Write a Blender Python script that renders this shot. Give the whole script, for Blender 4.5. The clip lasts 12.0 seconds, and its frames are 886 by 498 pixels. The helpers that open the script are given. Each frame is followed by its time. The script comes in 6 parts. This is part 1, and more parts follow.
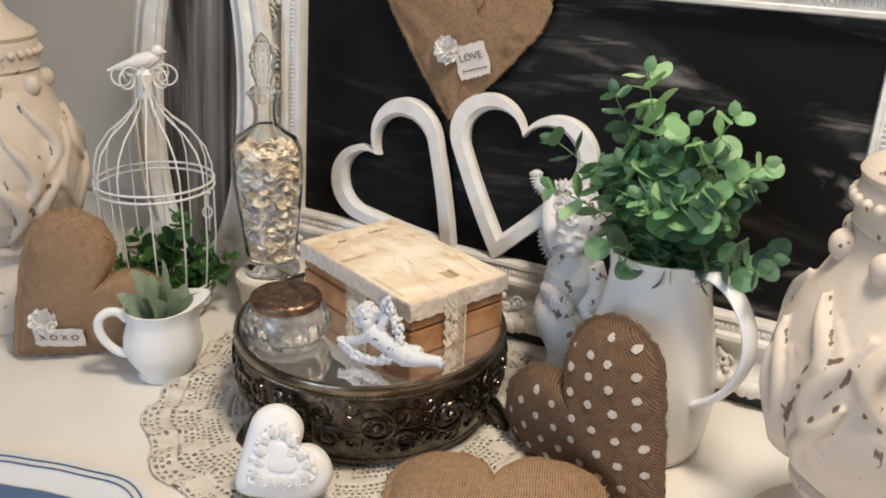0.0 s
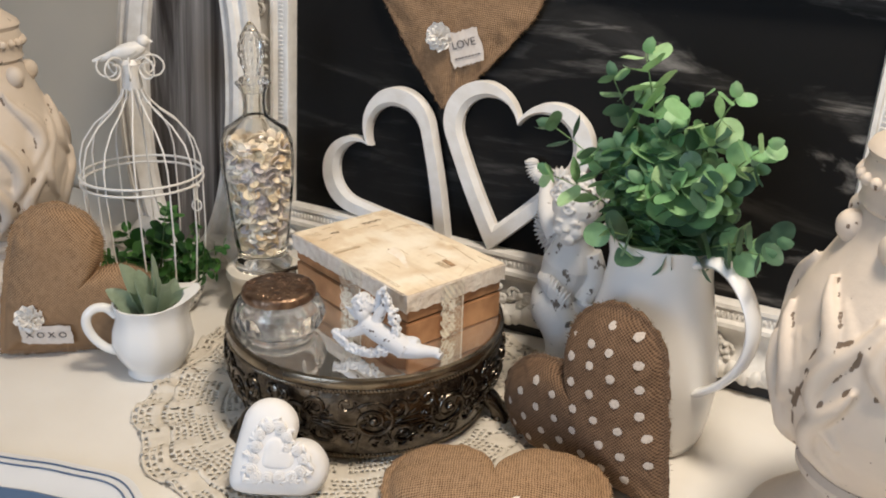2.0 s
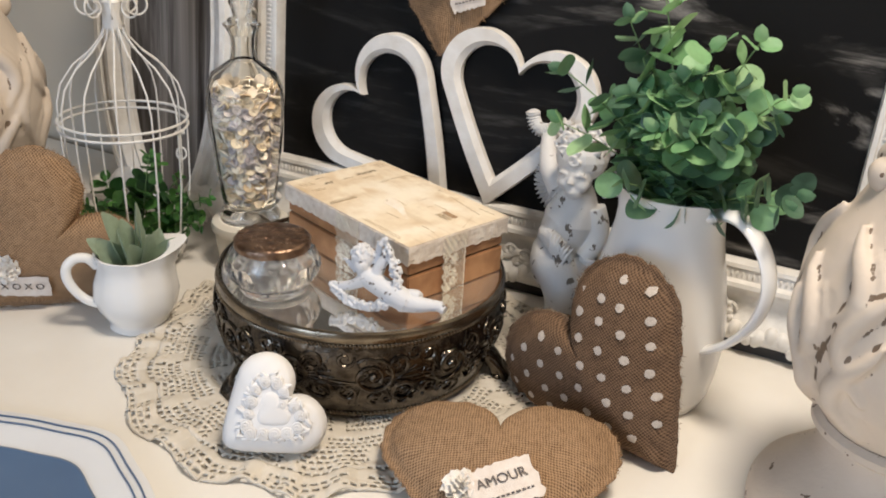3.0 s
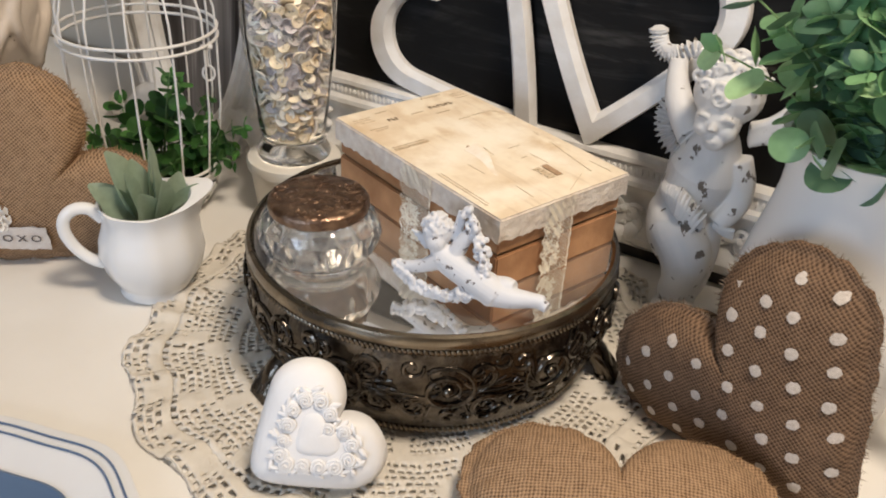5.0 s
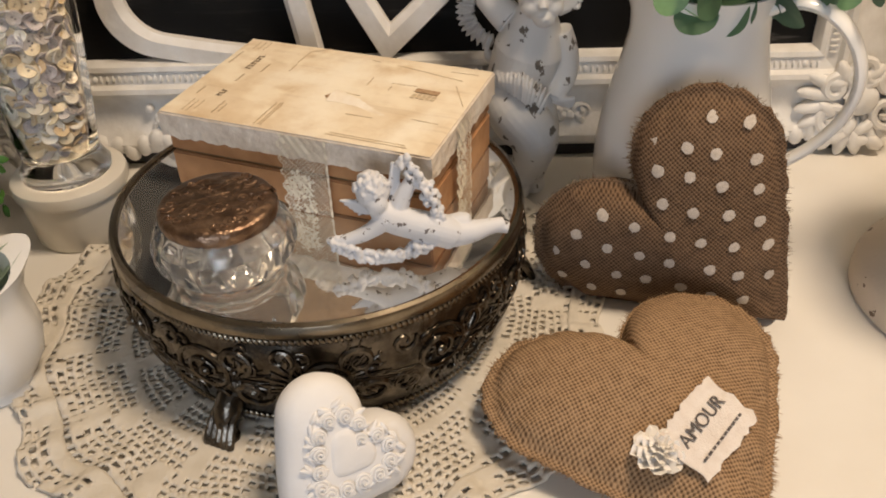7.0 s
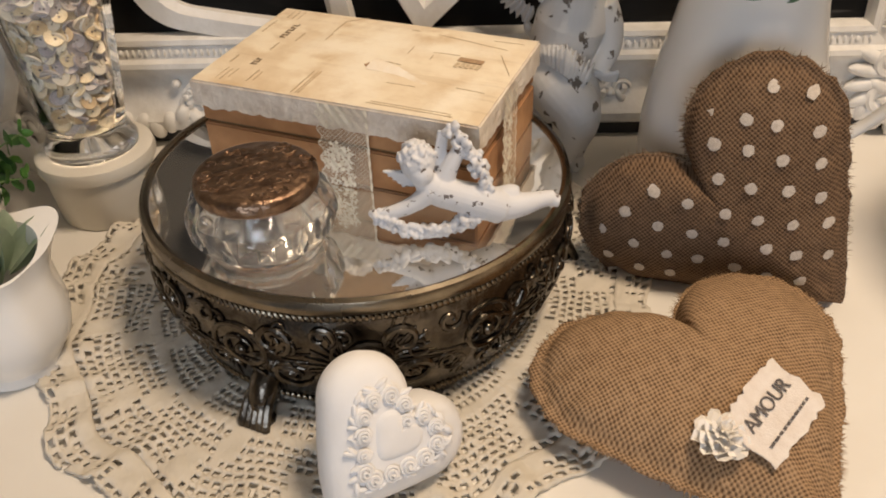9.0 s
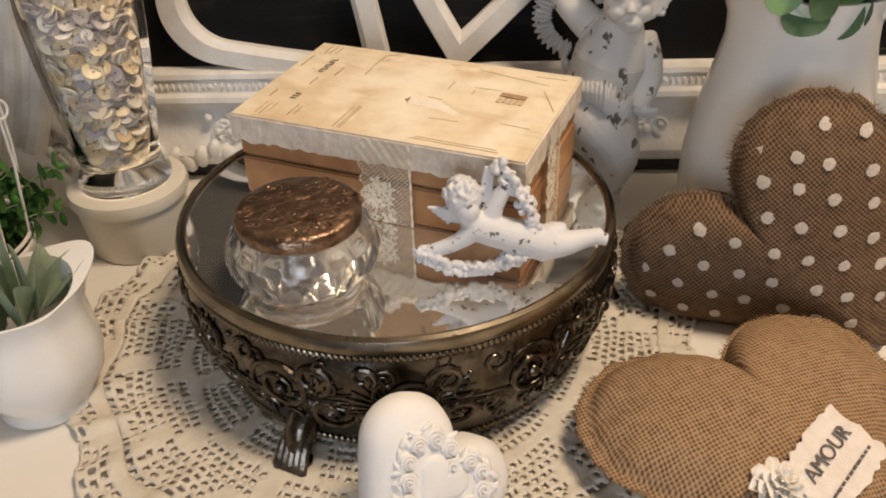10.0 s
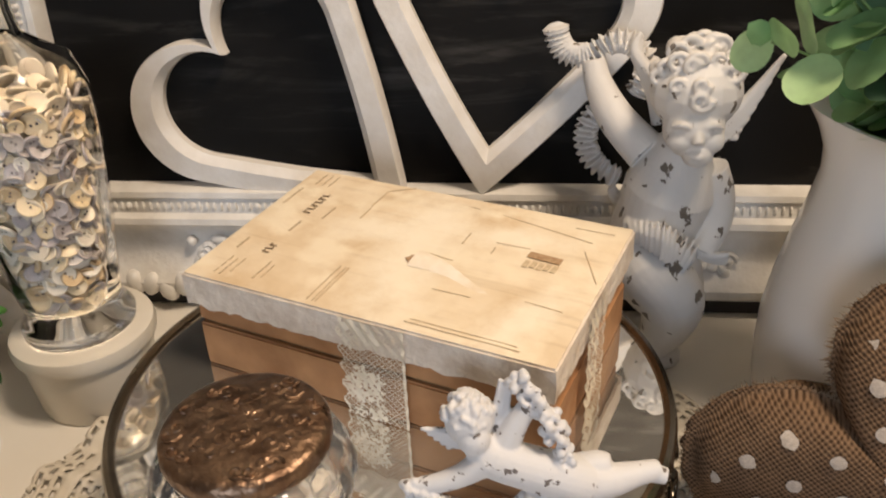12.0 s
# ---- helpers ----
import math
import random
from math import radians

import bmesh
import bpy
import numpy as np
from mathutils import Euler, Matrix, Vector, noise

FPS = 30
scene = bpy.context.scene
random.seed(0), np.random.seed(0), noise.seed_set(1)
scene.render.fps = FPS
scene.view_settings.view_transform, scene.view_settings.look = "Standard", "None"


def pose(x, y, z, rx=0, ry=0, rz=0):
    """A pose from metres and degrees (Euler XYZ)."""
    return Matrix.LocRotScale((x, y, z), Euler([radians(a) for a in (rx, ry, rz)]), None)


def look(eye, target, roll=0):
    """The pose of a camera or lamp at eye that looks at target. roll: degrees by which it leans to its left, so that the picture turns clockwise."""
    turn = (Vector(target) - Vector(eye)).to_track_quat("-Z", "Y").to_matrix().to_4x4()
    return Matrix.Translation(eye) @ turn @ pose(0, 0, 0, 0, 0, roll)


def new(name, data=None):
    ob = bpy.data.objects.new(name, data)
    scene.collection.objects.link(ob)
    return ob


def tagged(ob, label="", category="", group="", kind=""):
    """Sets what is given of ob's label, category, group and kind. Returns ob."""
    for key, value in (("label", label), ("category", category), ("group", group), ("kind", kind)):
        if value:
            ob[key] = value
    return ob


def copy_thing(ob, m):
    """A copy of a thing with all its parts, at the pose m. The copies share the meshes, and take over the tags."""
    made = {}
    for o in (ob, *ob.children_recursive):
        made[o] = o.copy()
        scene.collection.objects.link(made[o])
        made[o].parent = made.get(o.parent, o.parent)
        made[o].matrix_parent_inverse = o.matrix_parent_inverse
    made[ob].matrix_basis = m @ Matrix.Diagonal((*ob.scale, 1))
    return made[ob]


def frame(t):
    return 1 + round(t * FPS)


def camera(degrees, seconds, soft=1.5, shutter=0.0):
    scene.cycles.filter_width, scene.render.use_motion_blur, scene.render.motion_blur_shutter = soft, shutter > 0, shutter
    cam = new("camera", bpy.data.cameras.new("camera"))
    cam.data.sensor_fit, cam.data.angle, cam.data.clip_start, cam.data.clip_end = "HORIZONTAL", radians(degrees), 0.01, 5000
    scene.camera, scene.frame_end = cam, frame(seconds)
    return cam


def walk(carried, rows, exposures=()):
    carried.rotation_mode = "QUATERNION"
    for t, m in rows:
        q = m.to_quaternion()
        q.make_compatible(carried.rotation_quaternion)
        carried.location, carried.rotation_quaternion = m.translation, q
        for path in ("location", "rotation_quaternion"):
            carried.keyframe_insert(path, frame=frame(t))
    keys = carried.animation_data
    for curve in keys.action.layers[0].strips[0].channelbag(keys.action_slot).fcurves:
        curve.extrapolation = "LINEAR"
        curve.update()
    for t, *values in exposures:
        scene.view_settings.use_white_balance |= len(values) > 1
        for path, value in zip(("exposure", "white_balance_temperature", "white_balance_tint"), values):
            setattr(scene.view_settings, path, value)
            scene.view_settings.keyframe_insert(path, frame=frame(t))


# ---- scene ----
cam = camera(54.3, 12.0, soft=1.9, shutter=0.25)
PATH = [
    (0, (0.518, -0.77, 0.587), (-0.373, 0.849, -0.177), 2.0),
    (0.5, (0.514, -0.769, 0.587), (-0.368, 0.859, -0.168), 2.3),
    (1, (0.513, -0.767, 0.586), (-0.36, 0.87, -0.161), 2.3),
    (1.5, (0.512, -0.765, 0.582), (-0.365, 0.87, -0.164), 1.9),
    (2, (0.505, -0.761, 0.57), (-0.364, 0.87, -0.197), 1.6),
    (2.5, (0.48, -0.768, 0.556), (-0.351, 0.864, -0.248), 2.2),
    (2.7, (0.473, -0.764, 0.548), (-0.34, 0.873, -0.264), 2.7),
    (4.5, (0.368, -0.623, 0.51), (-0.37, 0.926, -0.518), 3.3),
    (5, (0.326, -0.567, 0.491), (-0.504, 0.923, -0.553), 3.3),
    (5.5, (0.267, -0.521, 0.478), (-0.345, 1.06, -0.583), 0.6),
    (6, (0.159, -0.528, 0.479), (-0.1, 1.116, -0.63), -0.5),
    (6.5, (0.113, -0.566, 0.49), (0.034, 1.077, -0.648), -1.2),
    (7, (0.105, -0.576, 0.485), (0.082, 1.025, -0.713), -1.7),
    (9, (0.08, -0.561, 0.457), (0.032, 1.033, -0.75), -1.9),
    (9.5, (0.068, -0.554, 0.452), (-0.01, 1.063, -0.723), -2.4),
    (10, (0.058, -0.549, 0.451), (-0.015, 1.092, -0.69), -1.9),
    (10.5, (0.066, -0.515, 0.449), (-0.017, 1.139, -0.673), -1.2),
    (11, (0.083, -0.436, 0.434), (-0.035, 1.223, -0.678), -0.6),
    (11.5, (0.092, -0.381, 0.424), (-0.086, 1.281, -0.673), -1.2),
    (12, (0.074, -0.383, 0.441), (-0.106, 1.318, -0.596), -2.4),
]
EXPOSURES = [(0, -0.05, 5550, 11), (4.5, -0.02, 5550, 12), (5.5, -0.08, 5850, 13), (6.4, -0.30, 6300, 14), (9.5, -0.28, 6400, 15), (11, -0.14, 6400, 15), (12, -0.15, 6300, 15)]
walk(cam, [(t, look(eye, target, roll)) for t, eye, target, roll in PATH], EXPOSURES)

# ---- light ----
world = bpy.data.worlds.new("world")
scene.world = world
world.use_nodes = True
sky = world.node_tree.nodes.new("ShaderNodeTexSky")
sky.sky_type, sky.sun_disc = "NISHITA", False
sky.sun_elevation, sky.sun_rotation = radians(35), radians(200)
world.node_tree.links.new(sky.outputs[0], world.node_tree.nodes["Background"].inputs[0])
world.node_tree.nodes["Background"].inputs[1].default_value = 0.1


def area_lamp(name, eye, target, sx, sy, power, colour):
    data = bpy.data.lights.new(name, "AREA")
    data.shape, data.size, data.size_y, data.energy, data.color = "RECTANGLE", sx, sy, power, colour
    ob = new(name, data)
    ob.matrix_world = look(eye, target)
    return ob


# daylight in the window behind the camera, and a warm ceiling fixture
area_lamp("window_light", (-0.15, -2.62, 0.75), (0.0, 0, 0.45), 1.1, 1.2, 22, (0.75, 0.875, 1.0))
area_lamp("ceiling_light_glow", (0.58, -0.26, 1.62), (0.58, -0.26, 0), 0.34, 0.34, 29.5, (1.0, 0.80, 0.56))

# ---- geometry helpers ----
TAU = 2 * math.pi


def join(*sets):
    verts, faces = [], []
    for v, f in sets:
        n = len(verts)
        verts.extend(tuple(p) for p in v)
        faces.extend(tuple(i + n for i in q) for q in f)
    return verts, faces


def moved(vf, m):
    return [tuple(m @ Vector(p)) for p in vf[0]], vf[1]


def lathe(profile, n=48, squash=None):
    """A turned body; profile: (radius, height) from the bottom up."""
    verts, faces = [], []
    for r, z in profile:
        for i in range(n):
            a = TAU * i / n
            k = squash(a, z) if squash else 1.0
            verts.append((r * k * math.cos(a), r * k * math.sin(a), z))
    for j in range(len(profile) - 1):
        for i in range(n):
            a, b = j * n + i, j * n + (i + 1) % n
            faces.append((a, b, b + n, a + n))
    if profile[0][0] > 1e-6:
        faces.append(tuple(reversed(range(n))))
    if profile[-1][0] > 1e-6:
        faces.append(tuple(range((len(profile) - 1) * n, len(profile) * n)))
    return verts, faces


def flow(points, radii, k=6):
    """Points and radii of a smooth run through the given ones."""
    pts = [Vector(p) for p in points]
    rad = list(radii) if isinstance(radii, (list, tuple)) else [radii] * len(pts)
    out, rr = [], []
    for i in range(len(pts) - 1):
        a, b, c, d = pts[max(i - 1, 0)], pts[i], pts[i + 1], pts[min(i + 2, len(pts) - 1)]
        for j in range(k):
            t = j / k
            out.append(0.5 * ((2 * b) + (c - a) * t + (2 * a - 5 * b + 4 * c - d) * t * t + (3 * b - a - 3 * c + d) * t ** 3))
            rr.append(rad[i] + (rad[i + 1] - rad[i]) * t)
    return out + [pts[-1]], rr + [rad[-1]]


def tube(points, radius, n=8, closed=False):
    """A round bar along points; radius: one number or one for each point."""
    pts = [Vector(p) for p in points]
    k = len(pts)
    verts, faces = [], []
    side = None
    for i, p in enumerate(pts):
        if closed:
            d = pts[(i + 1) % k] - pts[i - 1]
        else:
            d = pts[min(i + 1, k - 1)] - pts[max(i - 1, 0)]
        d.normalize()
        if side is None:
            side = d.cross(Vector((0, 0, 1)))
            if side.length < 0.1:
                side = d.cross(Vector((1, 0, 0)))
        side = side - d * side.dot(d)
        side.normalize()
        up = d.cross(side)
        r = radius[i] if isinstance(radius, (list, tuple)) else radius
        for j in range(n):
            a = TAU * j / n
            verts.append(tuple(p + (side * math.cos(a) + up * math.sin(a)) * r))
    for i in range(k if closed else k - 1):
        for j in range(n):
            a, b = i * n + j, i * n + (j + 1) % n
            c = (i + 1) % k * n
            faces.append((a, b, c + (j + 1) % n, c + j))
    if not closed:
        faces.append(tuple(reversed(range(n))))
        faces.append(tuple(range((k - 1) * n, k * n)))
    return verts, faces


def bent(points, radius, n=10, k=6):
    pts, rad = flow(points, radius, k)
    return tube(pts, rad, n)


def ball(c, rx, ry=None, rz=None, n=16, m=10):
    ry, rz = ry or rx, rz or rx
    verts = [(c[0], c[1], c[2] - rz)]
    for j in range(1, m):
        b = -math.pi / 2 + math.pi * j / m
        for i in range(n):
            a = TAU * i / n
            verts.append((c[0] + rx * math.cos(b) * math.cos(a), c[1] + ry * math.cos(b) * math.sin(a), c[2] + rz * math.sin(b)))
    verts.append((c[0], c[1], c[2] + rz))
    faces = [(0, 1 + (i + 1) % n, 1 + i) for i in range(n)]
    for j in range(m - 2):
        for i in range(n):
            a, b = 1 + j * n + i, 1 + j * n + (i + 1) % n
            faces.append((a, b, b + n, a + n))
    e = 1 + (m - 2) * n
    faces += [(e + i, e + (i + 1) % n, len(verts) - 1) for i in range(n)]
    return verts, faces


def block(x0, x1, y0, y1, z0, z1, bevel=0.0):
    bm = bmesh.new()
    bmesh.ops.create_cube(bm, size=1)
    for v in bm.verts:
        v.co = ((x0 + x1) / 2 + v.co.x * (x1 - x0), (y0 + y1) / 2 + v.co.y * (y1 - y0), (z0 + z1) / 2 + v.co.z * (z1 - z0))
    if bevel:
        bmesh.ops.bevel(bm, geom=bm.edges[:], offset=bevel, segments=2, affect="EDGES")
    bm.verts.index_update()
    vf = [tuple(v.co) for v in bm.verts], [tuple(v.index for v in f.verts) for f in bm.faces]
    bm.free()
    return vf


def heart(w, n=72, ratio=0.95, lobe_x=0.24):
    """A heart's outline of width w and height ratio * w: two round lobes and straight sides down to a tip at -y."""
    c, r, e = lobe_x, 0.5 - lobe_x, 0.08
    b = ratio - r - e
    d = math.hypot(c, e + b)
    half = math.atan2(c, e + b) + math.asin(r / d)
    end = -half
    start = math.pi - math.acos(c / r)
    right = []
    for i in range(41):
        a = start + (end - start) * i / 40
        right.append((c + r * math.cos(a), e + r * math.sin(a)))
    tx, ty = right[-1]
    for i in range(1, 25):
        f = i / 24
        bow = 0.012 * math.sin(math.pi * f)
        right.append((tx * (1 - f) + bow * math.cos(half), ty * (1 - f) - b * f - bow * math.sin(half)))
    run = right + [(-x, y) for x, y in reversed(right[1:-1])]
    run.append(run[0])
    length = [0.0]
    for p0, p1 in zip(run, run[1:]):
        length.append(length[-1] + math.hypot(p1[0] - p0[0], p1[1] - p0[1]))
    out, k = [], 0
    for i in range(n):
        t = length[-1] * i / n
        while length[k + 1] < t:
            k += 1
        f = (t - length[k]) / (length[k + 1] - length[k])
        out.append((w * (run[k][0] + f * (run[k + 1][0] - run[k][0])), w * (run[k][1] + f * (run[k + 1][1] - run[k][1]))))
    return out


def spiral(turns, r0, r1, n=30, hand=1):
    pts = []
    for i in range(n + 1):
        f = i / n
        r = r0 + (r1 - r0) * f
        a = hand * turns * TAU * f
        pts.append((r * math.cos(a), r * math.sin(a)))
    return pts


def put(name, vf, mat, parent=None, label="", m=None, smooth=True, flat_angle=None):
    mesh = bpy.data.meshes.new(name)
    mesh.from_pydata(vf[0], [], vf[1])
    mesh.materials.append(mat)
    if smooth:
        mesh.shade_smooth()
        if flat_angle:
            mesh.set_sharp_from_angle(angle=radians(flat_angle))
    mesh.validate()
    ob = new(name, mesh)
    if parent:
        ob.parent = parent
    if m is not None:
        ob.matrix_local = m
    if label:
        ob["label"] = label
    return ob


def part(name, vf, mat, parent, label="", m=None, smooth=True, flat_angle=40):
    return put(name, vf, mat, parent, label, m, smooth, flat_angle)


def thing(name, m, label, category, group=""):
    ob = new(name)
    ob.empty_display_size = 0.02
    ob.matrix_world = m
    return tagged(ob, label, category, group)


def writing(name, body, size, mat, parent, m, label="", depth=0.0002):
    data = bpy.data.curves.new(name, "FONT")
    data.body, data.size, data.extrude, data.align_x, data.align_y = body, size, depth, "CENTER", "CENTER"
    tmp = bpy.data.objects.new(name, data)
    scene.collection.objects.link(tmp)
    mesh = bpy.data.meshes.new_from_object(tmp.evaluated_get(bpy.context.evaluated_depsgraph_get()))
    bpy.data.objects.remove(tmp)
    pts = [tuple(v.co) for v in mesh.vertices]
    root = list(range(len(pts)))

    def find(i):
        while root[i] != i:
            i = root[i]
        return i
    polys = [tuple(p.vertices) for p in mesh.polygons]
    for p in polys:
        for v in p[1:]:
            root[find(v)] = find(p[0])
    islands = {}
    for p in polys:
        islands.setdefault(find(p[0]), []).append(p)
    runs = []
    for group in islands.values():
        xs = [pts[v][0] for p in group for v in p]
        runs.append((min(xs), max(xs), group))
    letters = []
    for lo, hi, group in sorted(runs, key=lambda run: run[0]):
        if letters and lo < letters[-1][0] - 0.02 * size:
            letters[-1] = (max(hi, letters[-1][0]), letters[-1][1] + group)
        else:
            letters.append((hi, list(group)))
    bpy.data.meshes.remove(mesh)
    for _, group in letters:
        used = {v: k for k, v in enumerate(sorted({v for p in group for v in p}))}
        put(name, ([pts[v] for v in used], [tuple(used[v] for v in p) for p in group]), mat, parent, label, m, smooth=False)


# ---- materials ----
def material(name, colour, rough=0.5, metal=0.0, colour2=None, scale=30.0, mix=0.5, bump=0.0, bump_scale=200.0, dist=0.001, fine=None, spec=None):
    """Base colour with a second tone by noise, and a fine bump."""
    mat = bpy.data.materials.new(name)
    mat.use_nodes = True
    nt = mat.node_tree
    bsdf = nt.nodes["Principled BSDF"]
    bsdf.inputs["Roughness"].default_value = rough
    bsdf.inputs["Metallic"].default_value = metal
    if spec is not None:
        bsdf.inputs["Specular IOR Level"].default_value = spec
    tc = nt.nodes.new("ShaderNodeTexCoord")
    c2 = colour2 or tuple(v * 0.82 for v in colour)
    no = nt.nodes.new("ShaderNodeTexNoise")
    no.inputs["Scale"].default_value, no.inputs["Detail"].default_value = scale, 6
    nt.links.new(tc.outputs["Object"], no.inputs["Vector"])
    ramp = nt.nodes.new("ShaderNodeValToRGB")
    lo = max(0.02, 0.5 - 0.22 + (0.5 - mix) * 0.4)
    ramp.color_ramp.elements[0].position, ramp.color_ramp.elements[1].position = lo, min(0.98, lo + 0.44)
    ramp.color_ramp.elements[0].color = (*colour, 1)
    ramp.color_ramp.elements[1].color = (*c2, 1)
    nt.links.new(no.outputs["Fac"], ramp.inputs["Fac"])
    nt.links.new(ramp.outputs[0], bsdf.inputs["Base Color"])
    if bump:
        nb = nt.nodes.new("ShaderNodeTexNoise")
        nb.inputs["Scale"].default_value, nb.inputs["Detail"].default_value = bump_scale, 4
        nt.links.new(tc.outputs["Object"], nb.inputs["Vector"])
        bp = nt.nodes.new("ShaderNodeBump")
        bp.inputs["Strength"].default_value, bp.inputs["Distance"].default_value = bump, dist
        nt.links.new(nb.outputs["Fac"], bp.inputs["Height"])
        nt.links.new(bp.outputs[0], bsdf.inputs["Normal"])
        rr = nt.nodes.new("ShaderNodeMapRange")
        rr.inputs["To Min"].default_value, rr.inputs["To Max"].default_value = max(0, rough - 0.1), min(1, rough + 0.1)
        nt.links.new(no.outputs["Fac"], rr.inputs["Value"])
        nt.links.new(rr.outputs[0], bsdf.inputs["Roughness"])
    return mat


def chipped(name, paint, under, amount=0.66, scale=42.0, rough=0.6, stretch=(1, 1, 1), edges=0.0):
    """Painted plaster with chips that show the dark core, and fine cracks in the relief. Negative edges put more of the
    dark tone into hollows.
    """
    mat = material(name, paint, rough, colour2=tuple(v * 0.9 for v in paint), scale=18, bump=0.35, bump_scale=160, dist=0.0012)
    nt = mat.node_tree
    bsdf = nt.nodes["Principled BSDF"]
    old = bsdf.inputs["Base Color"].links[0].from_socket
    tc = nt.nodes.new("ShaderNodeTexCoord")
    mp = nt.nodes.new("ShaderNodeMapping")
    mp.inputs["Scale"].default_value = stretch
    no = nt.nodes.new("ShaderNodeTexNoise")
    no.inputs["Scale"].default_value, no.inputs["Detail"].default_value, no.inputs["Roughness"].default_value = scale, 3, 0.55
    nt.links.new(tc.outputs["Object"], mp.inputs["Vector"])
    nt.links.new(mp.outputs[0], no.inputs["Vector"])
    ramp = nt.nodes.new("ShaderNodeValToRGB")
    ramp.color_ramp.elements[0].position, ramp.color_ramp.elements[1].position = amount, amount + 0.02
    ramp.color_ramp.elements[0].color, ramp.color_ramp.elements[1].color = (0, 0, 0, 1), (1, 1, 1, 1)
    # pointiness shifts the dark tone: edges above 0 to ridges, below 0 to hollows
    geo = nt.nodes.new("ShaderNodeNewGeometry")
    patchy = nt.nodes.new("ShaderNodeMath")
    patchy.operation = "MULTIPLY_ADD"
    patchy.inputs[1].default_value = edges
    nt.links.new(geo.outputs["Pointiness"], patchy.inputs[0])
    nt.links.new(no.outputs["Fac"], patchy.inputs[2])
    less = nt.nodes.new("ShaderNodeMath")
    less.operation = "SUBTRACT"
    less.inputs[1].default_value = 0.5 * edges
    nt.links.new(patchy.outputs[0], less.inputs[0])
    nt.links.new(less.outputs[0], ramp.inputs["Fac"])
    mx = nt.nodes.new("ShaderNodeMix")
    mx.data_type = "RGBA"
    nt.links.new(ramp.outputs[0], mx.inputs["Factor"])
    nt.links.new(old, mx.inputs["A"])
    mx.inputs["B"].default_value = (*under, 1)
    nt.links.new(mx.outputs["Result"], bsdf.inputs["Base Color"])
    return mat


def burlap(name, light, dark, pitch=0.0026):
    """Woven jute: two crossing sets of threads in the cloth's own plane, uneven in width."""
    mat = bpy.data.materials.new(name)
    mat.use_nodes = True
    nt = mat.node_tree
    bsdf = nt.nodes["Principled BSDF"]
    bsdf.inputs["Roughness"].default_value = 0.95
    bsdf.inputs["Specular IOR Level"].default_value = 0.1
    tc = nt.nodes.new("ShaderNodeTexCoord")
    wob = nt.nodes.new("ShaderNodeTexNoise")
    wob.inputs["Scale"].default_value = 70
    nt.links.new(tc.outputs["Object"], wob.inputs["Vector"])
    add = nt.nodes.new("ShaderNodeMixRGB")
    add.blend_type = "LINEAR_LIGHT"
    add.inputs["Fac"].default_value = 0.0016
    nt.links.new(tc.outputs["Object"], add.inputs[1])
    nt.links.new(wob.outputs["Color"], add.inputs[2])
    waves = []
    for axis in ("X", "Z"):
        wv = nt.nodes.new("ShaderNodeTexWave")
        wv.wave_type, wv.bands_direction, wv.wave_profile = "BANDS", axis, "SIN"
        wv.inputs["Scale"].default_value = 0.314 / pitch
        wv.inputs["Distortion"].default_value = 0.6
        wv.inputs["Detail"].default_value = 1
        nt.links.new(add.outputs[0], wv.inputs["Vector"])
        waves.append(wv)
    mul = nt.nodes.new("ShaderNodeMath")
    mul.operation = "MULTIPLY"
    nt.links.new(waves[0].outputs["Fac"], mul.inputs[0])
    nt.links.new(waves[1].outputs["Fac"], mul.inputs[1])
    mxx = nt.nodes.new("ShaderNodeMath")
    mxx.operation = "MAXIMUM"
    nt.links.new(waves[0].outputs["Fac"], mxx.inputs[0])
    nt.links.new(waves[1].outputs["Fac"], mxx.inputs[1])
    ave = nt.nodes.new("ShaderNodeMath")
    ave.operation = "MULTIPLY_ADD"
    ave.inputs[1].default_value = 0.55
    nt.links.new(mul.outputs[0], ave.inputs[0])
    half = nt.nodes.new("ShaderNodeMath")
    half.operation = "MULTIPLY"
    half.inputs[1].default_value = 0.45
    nt.links.new(mxx.outputs[0], half.inputs[0])
    nt.links.new(half.outputs[0], ave.inputs[2])
    big = nt.nodes.new("ShaderNodeTexNoise")
    big.inputs["Scale"].default_value, big.inputs["Detail"].default_value = 160, 5
    nt.links.new(tc.outputs["Object"], big.inputs["Vector"])
    sm = nt.nodes.new("ShaderNodeMath")
    sm.operation = "MULTIPLY_ADD"
    sm.inputs[1].default_value, sm.inputs[2].default_value = 0.7, -0.25
    nt.links.new(big.outputs["Fac"], sm.inputs[0])
    tot = nt.nodes.new("ShaderNodeMath")
    nt.links.new(ave.outputs[0], tot.inputs[0])
    nt.links.new(sm.outputs[0], tot.inputs[1])
    ramp = nt.nodes.new("ShaderNodeValToRGB")
    ramp.color_ramp.elements[0].position, ramp.color_ramp.elements[1].position = 0.12, 0.75
    ramp.color_ramp.elements[0].color, ramp.color_ramp.elements[1].color = (*dark, 1), (*light, 1)
    nt.links.new(tot.outputs[0], ramp.inputs["Fac"])
    nt.links.new(ramp.outputs[0], bsdf.inputs["Base Color"])
    bp = nt.nodes.new("ShaderNodeBump")
    bp.inputs["Strength"].default_value, bp.inputs["Distance"].default_value = 0.8, 0.0008
    nt.links.new(ave.outputs[0], bp.inputs["Height"])
    nt.links.new(bp.outputs[0], bsdf.inputs["Normal"])
    return mat


